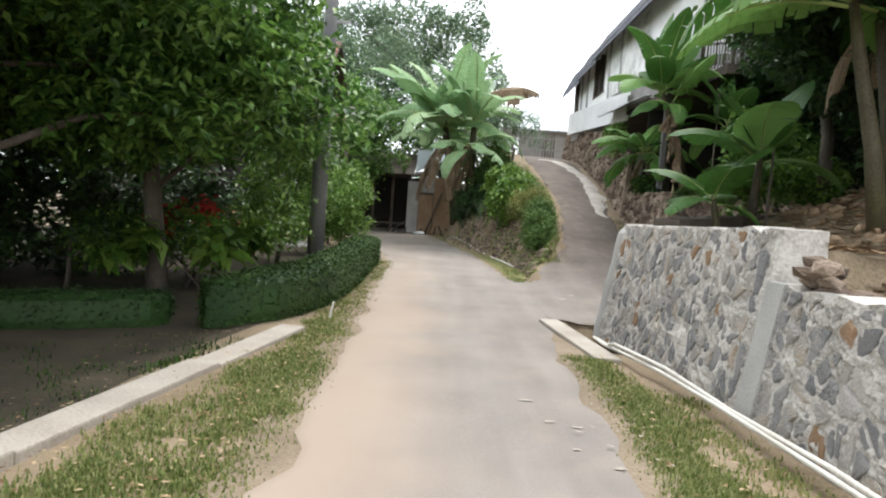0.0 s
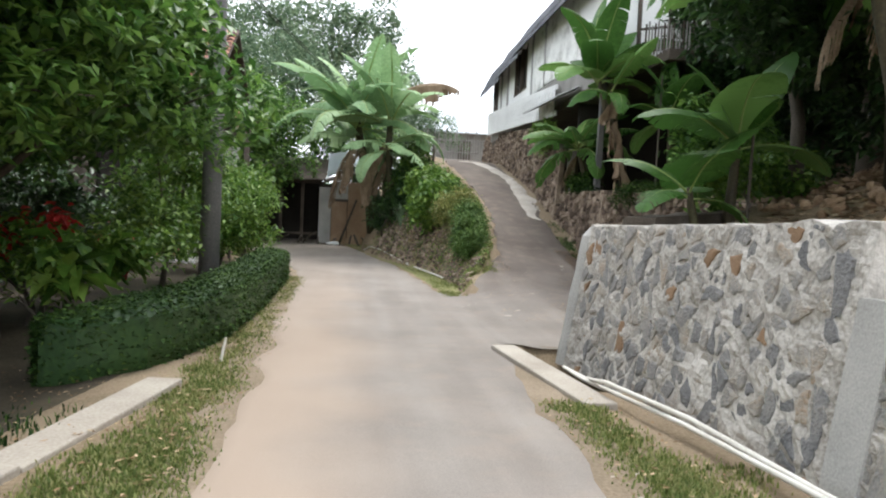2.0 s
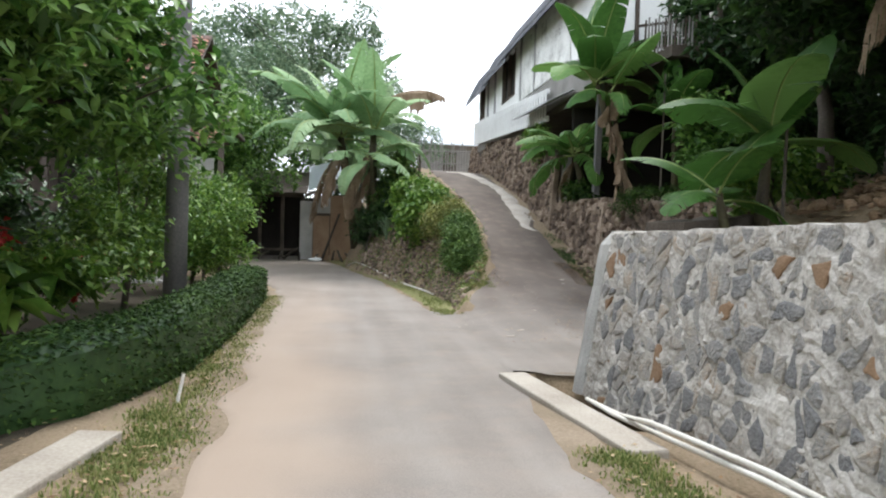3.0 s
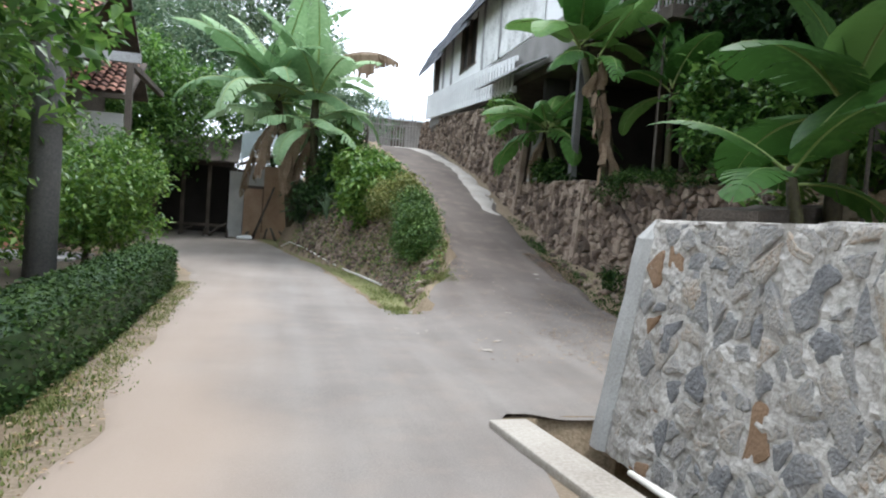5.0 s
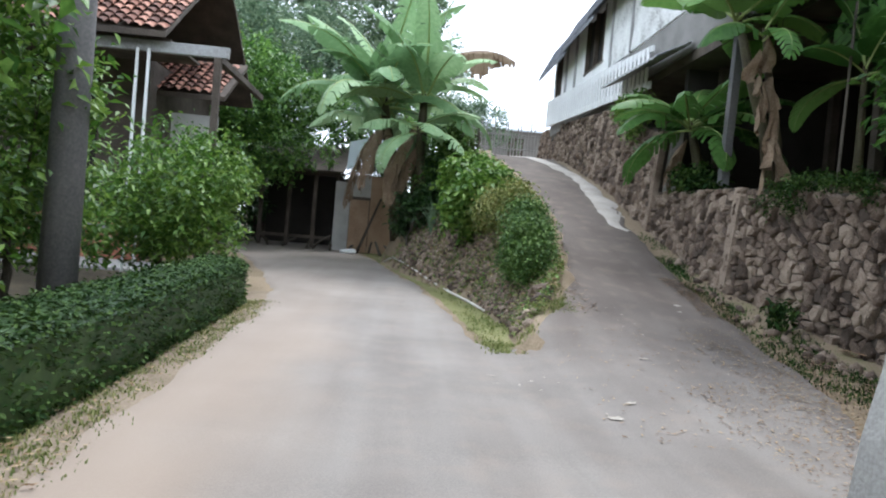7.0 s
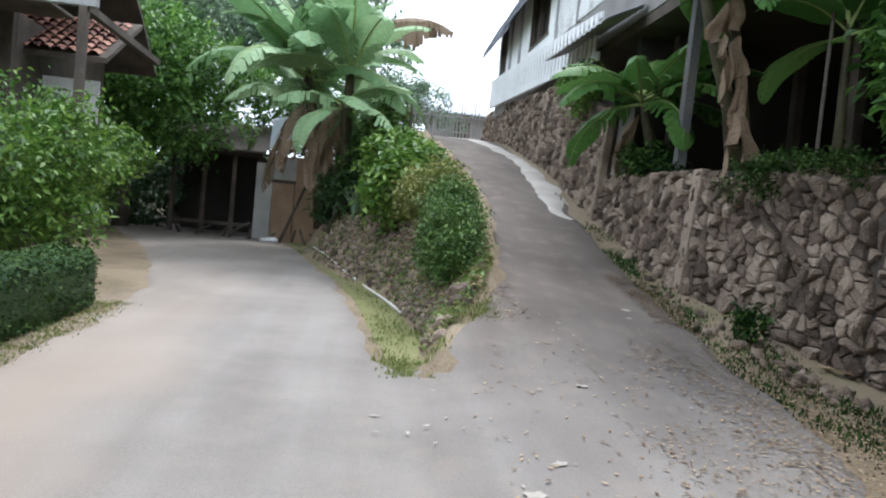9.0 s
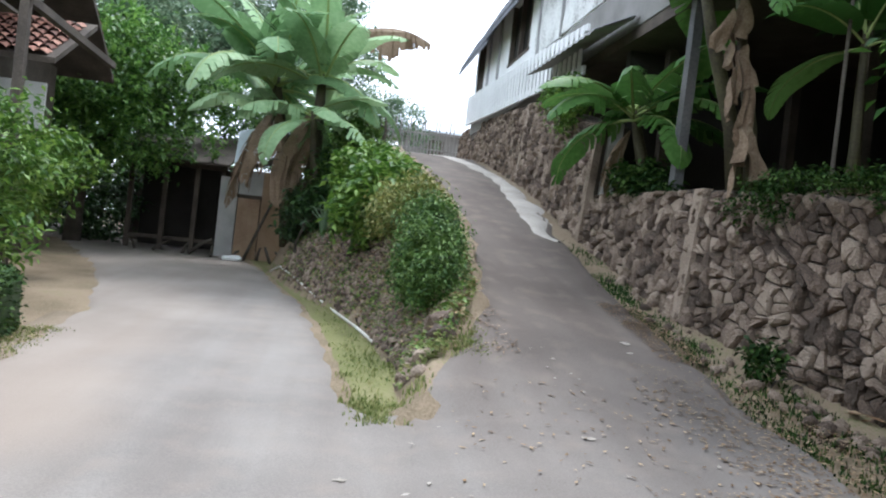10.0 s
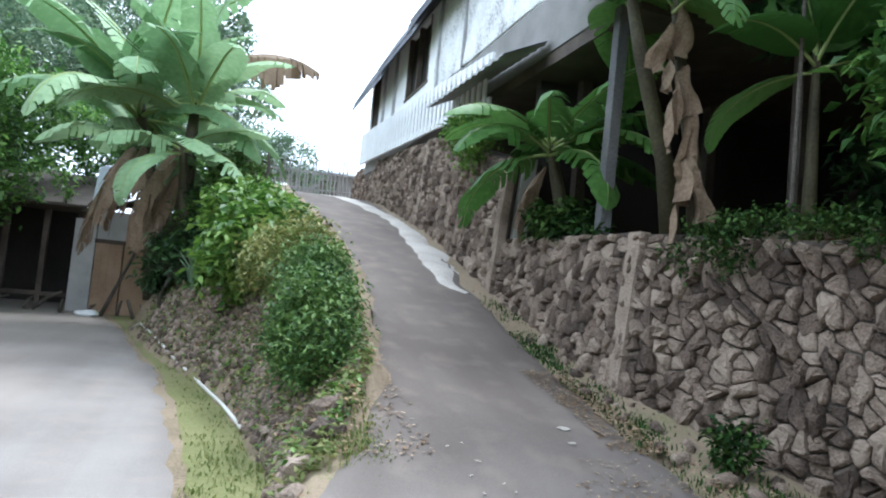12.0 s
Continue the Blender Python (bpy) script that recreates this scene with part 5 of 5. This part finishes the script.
# ---- white house on the wall ----
HX, HY0, HY1, HZ = 5.9, 18.8, 34.0, 5.0
house = base("white_house", "long white-painted house with dark stepped roofs above the stone wall", "house", at=(HX, HY0, HZ))
off = Vector((HX, HY0, HZ))
def hp(name, lo, hi, m, parent=None, bevel=0.0, label=""):
    p = parent or house
    bm = boxm(Vector(lo) - off, Vector(hi) - off, bevel)
    return part(name, bm, m, p, label)
WINS = [(27.55, 29.5), (32.7, 33.6)]
ycut = [HY0] + [q for w in WINS for q in w] + [HY1]
for a, b in zip(ycut[::2], ycut[1::2]):
    hp("wall_panel", (HX, a, 6.1), (HX + .18, b, 8.25), M_WHITE)
    hp("plinth", (HX, a, 5.2), (HX + .18, b, 6.095), M_POLE)
for a, b in WINS:
    hp("wall_panel", (HX, a, 6.1), (HX + .18, b, 6.55), M_WHITE)
    hp("plinth", (HX, a, 5.2), (HX + .18, b, 6.095), M_POLE)
    hp("wall_panel", (HX, a, 8.15), (HX + .18, b, 8.25), M_WHITE)
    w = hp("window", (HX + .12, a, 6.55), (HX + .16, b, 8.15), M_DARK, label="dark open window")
    for q in (a, (a + b) / 2 - .04, b - .08):
        hp("window_frame", (HX - .02, q, 6.55), (HX + .1, q + .08, 8.15), M_WOOD, w)
    hp("window_frame", (HX - .03, a - .05, 6.49), (HX + .1, b + .05, 6.55), M_WOOD, w)
# patched plaster skin that bulges on the wall nearest the lane
vs, fs = [], []
for i in range(41):
    for j in range(17):
        y, z = 21.5 + 5.4 * i / 40, 6.12 + 1.9 * j / 16
        vs.append(Vector((HX - .03 - .03 * noise.noise(Vector((y * 3, z * 2, 4))), y, z)) - off)
fs = [(i * 17 + j, i * 17 + j + 1, i * 17 + j + 18, i * 17 + j + 17) for i in range(40) for j in range(16)]
part("plaster_skin", (vs, fs), M_PATCH, house, "flaking uneven white plaster", True)
hp("end_wall", (HX + .18, HY0, 5.5), (9.6, HY0 + .18, 8.4), M_WHITE)
for x in (6.5, 7.3, 8.2):
    hp("end_batten", (x, HY0 - .04, 5.5), (x + .1, HY0 - .002, 8.5), M_WOOD)
hp("end_board", (9.605, HY0, 5.5), (12.5, HY0 + .18, 7.8), M_WOOD)
hp("end_wall", (HX + .18, HY1 - .18, 4.5), (12.5, HY1, 7.6), M_WHITE)
hp("back_wall", (12.32, HY0 + .2, 3.2), (12.5, HY1 - .2, 7.6), M_WHITE)
hp("floor_slab", (HX + .02, HY0 + .02, 5.0), (12.3, HY1 - .2, 5.19), M_WOOD)
# slab of assumed size, added to keep sky light off the terrace below
hp("front_deck", (6.5, 16.9, 5.22), (12.3, HY0 - .005, 5.45), M_WOOD)
for q in (24.9, 26.6, 30.6, 31.9):
    hp("batten", (HX - .075, q, 6.1), (HX - .002, q + .06, 8.3), M_TIN)
# three stepped roofs, steep at the eave
for y0, y1, z0, up in ((17.9, 27.6, 7.75, .85), (26.9, 30.8, 7.55, .95), (30.2, 34.3, 7.35, 1.0)):
    x0 = 5.35 - .03 * (y0 < 20)
    prof = [(x0, z0), (5.85, z0 + up), (9.4, z0 + up + .5), (13.2, z0)]
    vs = [Vector((x, y, z - d)) - off for d in (0, .12) for y in (y0, y1) for x, z in prof]
    fs = []
    for i in range(3):
        fs += [(i, i + 4, i + 5, i + 1), (8 + i, 9 + i, 13 + i, 12 + i), (i, i + 1, i + 9, i + 8), (4 + i, 12 + i, 13 + i, 5 + i)]
    fs += [(0, 8, 12, 4), (3, 7, 15, 11)]
    part("roof", (vs, fs), M_SLATE, house, "dark grey weathered sheet roof")
    ribs = []
    for k in range(int((y1 - y0) / .3)):
        y = y0 + .15 + .3 * k
        ribs.append(tube([Vector((x0 - .01, y, z0 + .02)) - off, Vector((5.84, y, z0 + up + .02)) - off], [.025, .025], 5))
    part("roof_ribs", join(*ribs), M_SLATE, house)
hp("ceiling_boards", (HX + .2, HY0 + .2, 7.4), (12.3, HY1 - .2, 7.46), M_WOOD)
# white picket rail on the wall top
rail = base("picket_rail", "white wooden picket rail along the house terrace edge", "railing", at=(5.65, 24.2, 4.7))
def fence_z(y):
    return float(np.interp(y, [22, 26, 33.7], [4.72, 5.02, 5.5]))
for k in range(38):
    y = 23.0 + k * .29
    part("picket", boxm((.03, y - 24.2, fence_z(y) - 4.7), (.06, y + .15 - 24.2, fence_z(y) + .95 - 4.7), .004), M_WHITE, rail)
for dz, dh in ((.02, .16), (.82, .14)):
    vs = [Vector((x, y - 24.2, fence_z(y) + dz + e - 4.7)) for y in (22.9, 26.0, 34.0) for x in (.065, .12) for e in (0, dh)]
    fs = [(0, 1, 3, 2), (8, 10, 11, 9)]
    for o in (0, 4):
        fs += [(o, o + 4, o + 5, o + 1), (o + 2, o + 3, o + 7, o + 6), (o + 1, o + 5, o + 7, o + 3), (o, o + 2, o + 6, o + 4)]
    part("cross_rail", (vs, fs), M_WHITE, rail)
# corrugated awning sheet
vs, fs = [], []
for i in range(41):
    y = 21.0 + 3.75 * i / 40
    for x, z in ((5.15, 5.0), (5.86, 5.35)):
        vs.append((x, y, z + .02 * math.sin(i * math.pi / 1.5) + 0.03 * (y - 20.9)))
n0 = len(vs)
vs += [(x, y, z - .03) for x, y, z in vs]
for i in range(40):
    fs += [(2 * i, 2 * i + 1, 2 * i + 3, 2 * i + 2), (n0 + 2 * i, n0 + 2 * i + 2, n0 + 2 * i + 3, n0 + 2 * i + 1), (2 * i, 2 * i + 2, n0 + 2 * i + 2, n0 + 2 * i)]
part("awning_sheet", ([Vector(v) - off for v in vs], fs), M_TIN, house, "rusting grey corrugated awning sheet")
# bamboo balcony toward the lane
balcony = base("bamboo_balcony", "dark weathered bamboo balcony rail on the deck edge", "balcony", at=(6.3, 17.75, 5.46))
BD = Vector((1.2, -.8, 0))
for k in range(22):
    p = BD * (k / 21)
    part("bamboo_slat", tube([p, p + Vector((.01, 0, .72 + .06 * math.sin(k * 2.1)))], [.024, .02], 6), M_POLE if k % 3 else M_WOOD, balcony)
for z in (.12, .62):
    part("bamboo_rail", tube([BD * -.08 + Vector((0, .04, z)), BD * 1.08 + Vector((0, .04, z + .02))], [.03, .03], 6), M_WOOD, balcony)
part("corner_post", boxm((1.2, -.86, -.01), (1.3, -.76, 1.3), .01), M_WOOD, balcony)
for x, y in ((7.9, 18.4), (9.6, 18.4), (11.5, 18.4), (6.7, 21.4), (9, 21.4)):
    hp("stilt", (x - .08, y - .08, terrace(x, y) - .2), (x + .08, y + .08, 4.995 if y > 18.8 else 5.215), M_WOOD)
# walls added to close the undercroft; the back one is painted shade-black
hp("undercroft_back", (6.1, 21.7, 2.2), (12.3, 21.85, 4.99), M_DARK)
hp("undercroft_side", (12.2, 16.95, 2.5), (12.3, 21.69, 4.99), M_WOOD)

# ---- tiled house on the garden side ----
tile_house = base("tiled_house", "old house with weathered red clay tile roofs and a dim veranda", "house", at=(-5, 22, 0))
TO = Vector((-5, 22, 0))
def tile_roof(x0, x1, y0, z0, y1, z1, label):
    """A slope of rounded pan tiles from the eave (y0, z0) up to (y1, z1), between x0 and x1."""
    sl = math.hypot(y1 - y0, z1 - z0)
    rows_, cols_ = int(sl / .25), int((x1 - x0) / .21)
    V, F = [], []
    uy, uz = (y1 - y0) / sl, (z1 - z0) / sl
    ny, nz = (-uz, uy) if uy > 0 else (uz, -uy)
    prof = [(-.105, .0), (-.06, .05), (0, .068), (.06, .05), (.105, .0)]
    r = random.Random(int(y0 * 7))
    for i in range(rows_):
        for j in range(cols_):
            xc = x0 + (j + .5) * .21 + r.uniform(-.01, .01)
            o = len(V)
            lift = r.uniform(0, .022)
            for s, up in ((i * .25 - .03, .045 + lift), ((i + 1) * .25, .0)):
                for a, b in prof:
                    V.append((xc + a + 5, y0 + uy * s + ny * (b + up) - 22, z0 + uz * s + nz * (b + up)))
            for q in range(4):
                F.append((o + q, o + q + 1, o + 6 + q, o + 5 + q))
    tagged(quick("roof_tiles", V, F, M_TILE, tile_house), label, kind="stuff")
    vs = [(x + 5, y - 22, z) for y, z in ((y0 - uy * .05, z0 - uz * .05), (y1, z1)) for x in (x0, x1)]
    vs += [(x, y, z - .1) for x, y, z in vs]
    part("roof_deck", (vs, [(0, 1, 3, 2), (4, 6, 7, 5), (0, 4, 5, 1), (2, 3, 7, 6), (0, 2, 6, 4), (1, 5, 7, 3)]), M_WOOD, tile_house)
tile_roof(-11.0, -3.85, 20.7, 4.45, 24.4, 7.0, "weathered red pan tiles of the main roof")
tile_roof(-11.0, -3.85, 28.1, 4.45, 24.4, 7.0, "weathered red pan tiles of the main roof")
tile_roof(-8.0, -3.45, 23.5, 3.85, 25.4, 4.95, "weathered red pan tiles of the lower roof")
def tp(name, lo, hi, m, label="", bevel=0.0):
    return part(name, boxm(Vector(lo) - TO, Vector(hi) - TO, bevel), m, tile_house, label)
tp("fascia_beam", (-11.0, 20.95, 4.12), (-2.8, 21.07, 4.32), M_TIN, "grey-painted fascia beam", .01)
tp("side_beam", (-3.1, 21.1, 4.1), (-2.98, 25.2, 4.22), M_WOOD)
tp("front_wall", (-11.0, 23.0, -.2), (-7.4, 23.15, 4.4), M_WOOD)
tp("front_wall", (-5.9, 23.0, 1.1), (-4.9, 23.15, 4.4), M_WOOD)
tp("front_wall", (-7.4, 23.0, -.2), (-4.9, 23.15, 1.1), M_BRICKWALL, "terracotta-coloured lower wall")
tp("dark_window", (-7.4, 23.06, 1.1), (-5.9, 23.1, 4.4), M_DARK)
tp("side_wall", (-5.05, 23.16, -.2), (-4.9, 27.6, 4.4), M_WOOD)
tp("side_panel", (-4.6, 23.6, 2.6), (-3.6, 23.66, 3.4), M_CONC, "grey patched panel below the eave")
tp("back_wall", (-11.0, 27.5, -.2), (-5.05, 27.6, 4.4), M_WOOD)
tp("side_wall", (-11.1, 23.0, -.2), (-11.0, 27.6, 4.4), M_WOOD)
tp("veranda_floor", (-11.0, 21.0, -.2), (-3.9, 23.0, .14), M_CONC)
tp("veranda_ceiling", (-11.0, 21.1, 4.35), (-3.9, 23.0, 4.4), M_WOOD)
for x in (-4.4, -4.2):
    tagged(part("veranda_post", tube([(x + 5, -1.1, -.1), (x + 5, -1.1, 4.15)], [.03, .03], 8), M_WHITE, tile_house), "slim white post")
for x in (-3.05, -7.0, -9.5):
    tp("veranda_post", (x, 20.95, -.2), (x + .12, 21.07, 4.12), M_WOOD)
tp("veranda_rail", (-7.0, 20.98, .85), (-4.4, 21.03, .92), M_TIN)

# ---- shed where the lane bends ----
shed = base("lane_shed", "ramshackle shed with pale block wall and board door", "shed", at=(-1, 31, .35))
def sp(name, lo, hi, m, label="", bevel=0.0, parent=None, turn=None):
    return part(name, boxm(lo, hi, bevel, turn), m, parent or shed, label)
sp("side_panel", (.55, 0, -.2), (1.6, .12, 2.55), M_PLANK, "patched brown board panel")
sp("block_wall", (-.6, -.03, -.2), (-.12, .14, 2.3), M_CONC, "whitewashed block wall edge")
d = sp("door", (-.1, -.02, 0.0), (.52, .05, 1.75), M_PLANK, "pale brown board door")
sp("door_frame", (-.13, -.04, 1.75), (.56, .1, 1.85), M_WOOD)
for k in range(4):
    sp("door_board", (-.09 + k * .152, -.045, .02), (.055 + k * .152, -.025, 1.73), M_PLANK, parent=d)
sp("lintel_wall", (-.1, 0, 1.85), (.55, .12, 2.55), M_CONC)
sp("side_wall", (1.5, .12, -.2), (1.6, 4, 2.6), M_WOOD)
sp("back_wall", (-4, 3.9, -.2), (1.5, 4.0, 2.6), M_WOOD)
# near-black wall gives the open shed its inner shade
sp("recess_wall", (-3.2, 2.3, -.2), (-.62, 2.4, 2.6), M_DARK, "recess wall of the open shed in painted shade")
sp("inner_wall", (-.6, .14, -.2), (-.5, 2.3, 2.5), M_WOOD)
for x in (-3.1, -2.2, -1.35):
    sp("timber_post", (x, .3, -.2), (x + .12, .42, 2.5), M_WOOD)
sp("low_rail", (-3.1, .32, .35), (-.7, .4, .45), M_WOOD)
sp("beam", (-3.3, .28, 2.45), (-.5, .44, 2.6), M_WOOD)
for vs, m, lab in (([(-3.6, -.35, 2.55), (-.35, -.35, 2.6), (-.35, 3.0, 3.7), (-3.6, 3.0, 3.7)], M_WOOD, "dark sagging lean-to roof"),
                   ([(-.45, -.3, 2.5), (1.9, -.3, 3.25), (1.9, 4, 3.6), (-.45, 4, 2.9)], M_WOOD, "sagging dark sheet roof"),
                   ([(-.3, .0, 2.75), (.42, -.05, 3.15), (.45, .25, 3.85), (-.28, .3, 3.65)], M_BLUEWHITE, "pale propped roofing sheet"),
                   ([(.7, .4, 3.3), (1.3, .4, 3.55), (1.25, .9, 4.15), (.75, .9, 4.0)], M_BLUEWHITE, "pale propped roofing sheet")):
    vv = [Vector(v) for v in vs]
    vv += [v - Vector((0, 0, .06)) for v in vv]
    part("roof_sheet", (vv, [(0, 1, 2, 3), (7, 6, 5, 4), (0, 4, 5, 1), (1, 5, 6, 2), (2, 6, 7, 3), (3, 7, 4, 0)]), m, shed, lab)
for k in range(9):
    r = random.Random(300 + k)
    a = Vector((-3.6 + k * .55 + r.uniform(-.2, .2), 30.5 - .1 * k, zm(30.5) + .05))
    b = a + Vector((r.uniform(-.5, .6), r.uniform(-.1, .5), r.uniform(.1, .45)))
    tagged(part("firewood_branch", tube([a, a.lerp(b, .5) + Vector((0, 0, .06)), b], [.045, .04, .025], 6), M_BARK, smooth=True), "dry branch in the woodpile before the shed", "branch", group="woodpile")
for (ax, ay, az), (bx, by, bz) in (((.35, 29.3, .35), (.75, 29.9, 1.25)), ((-.75, 30.5, .35), (-.1, 30.95, 2.2)), ((.05, 29.9, .35), (-.15, 30.1, .8))):
    tagged(part("leaning_pole", tube([(ax, ay, az), (bx, by, bz)], [.05, .035], 7), M_BARK, smooth=True), "weathered wooden pole propped by the shed", "pole")
bmr = bmesh.new()
bmesh.ops.create_icosphere(bmr, subdivisions=2, radius=.2)
for v in bmr.verts:
    v.co = Vector((v.co.x * 1.4, v.co.y, v.co.z * .5)) * (1 + .3 * noise.noise(v.co * 9))
o = part("white_sack", bmr, M_WHITE)
o.location = (-.95, 29.9, zm(30) + .06)
tagged(o, "crumpled white sack on the road edge", "sack")

# ---- top of the ramp ----
fence = base("bamboo_fence", "grey bamboo garden fence at the top of the ramp", "fence", at=(2.6, 37.5, 4.6))
for k in range(26):
    part("fence_stake", tube([(k * .14, 0, -.3), (k * .14 + .03 * math.sin(k * 3), 0, 1.35 + .25 * math.sin(k * 1.7))], [.03, .025], 6), M_POLE, fence)
for z in (.4, 1.0):
    part("fence_rail", tube([(-.1, .04, z), (3.7, .04, z + .05)], [.03, .03], 6), M_POLE, fence)
far = base("far_house", "small pale house with a tin roof beyond the ramp", "house", at=(6.0, 46, 5.0))
part("wall_block", boxm((-1.0, 0, -.5), (2.6, 4, 2.2)), M_POLE, far)
vs = [(-2.2, -.7, 2.1), (3.2, -.7, 2.1), (3.2, 2, 3.5), (-2.2, 2, 3.5), (3.2, 4.7, 2.1), (-2.2, 4.7, 2.1)]
vs += [(x, y, z - .1) for x, y, z in vs]
part("roof", (vs, [(0, 1, 2, 3), (3, 2, 4, 5), (6, 9, 8, 7), (9, 11, 10, 8), (0, 6, 7, 1), (5, 4, 10, 11), (0, 3, 9, 6), (3, 5, 11, 9), (1, 7, 8, 2), (2, 8, 10, 4)]), M_BLUEWHITE, far, "pale sheet roof")
part("door", boxm((.1, -.04, -.3), (.95, 0, 1.7)), M_WOOD, far)

# ---- far woods ----
rng = np.random.default_rng(99)
B = []
for k in range(46):
    a = radians(-150 + 300 * k / 45)
    R = 62 + 14 * rng.uniform()
    B.append((R * math.sin(a), 12 + R * math.cos(a), rng.uniform(1, 3.5), 6, 6, rng.uniform(4, 6)))
P = clumps(rng, B, 700)
v, f = leaves(rng, P, .9, .5, .2)
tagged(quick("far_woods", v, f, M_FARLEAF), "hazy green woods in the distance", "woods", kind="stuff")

# ---- stones of the walls ----
rest = {}
picked = {}
for parent, mesh, m, near, m_far in STONES:
    if near and picked.get(parent.name, 0) < 300:
        picked[parent.name] = picked.get(parent.name, 0) + 1
        part("stone", mesh, m, parent)
    else:
        rest.setdefault((parent.name, m_far.name), []).append((parent, mesh, m_far))
for items in rest.values():
    ob = part("stones", join(*[q[1] for q in items]), items[0][2], items[0][0])
    tagged(ob, "further stones of the wall", kind="stuff")
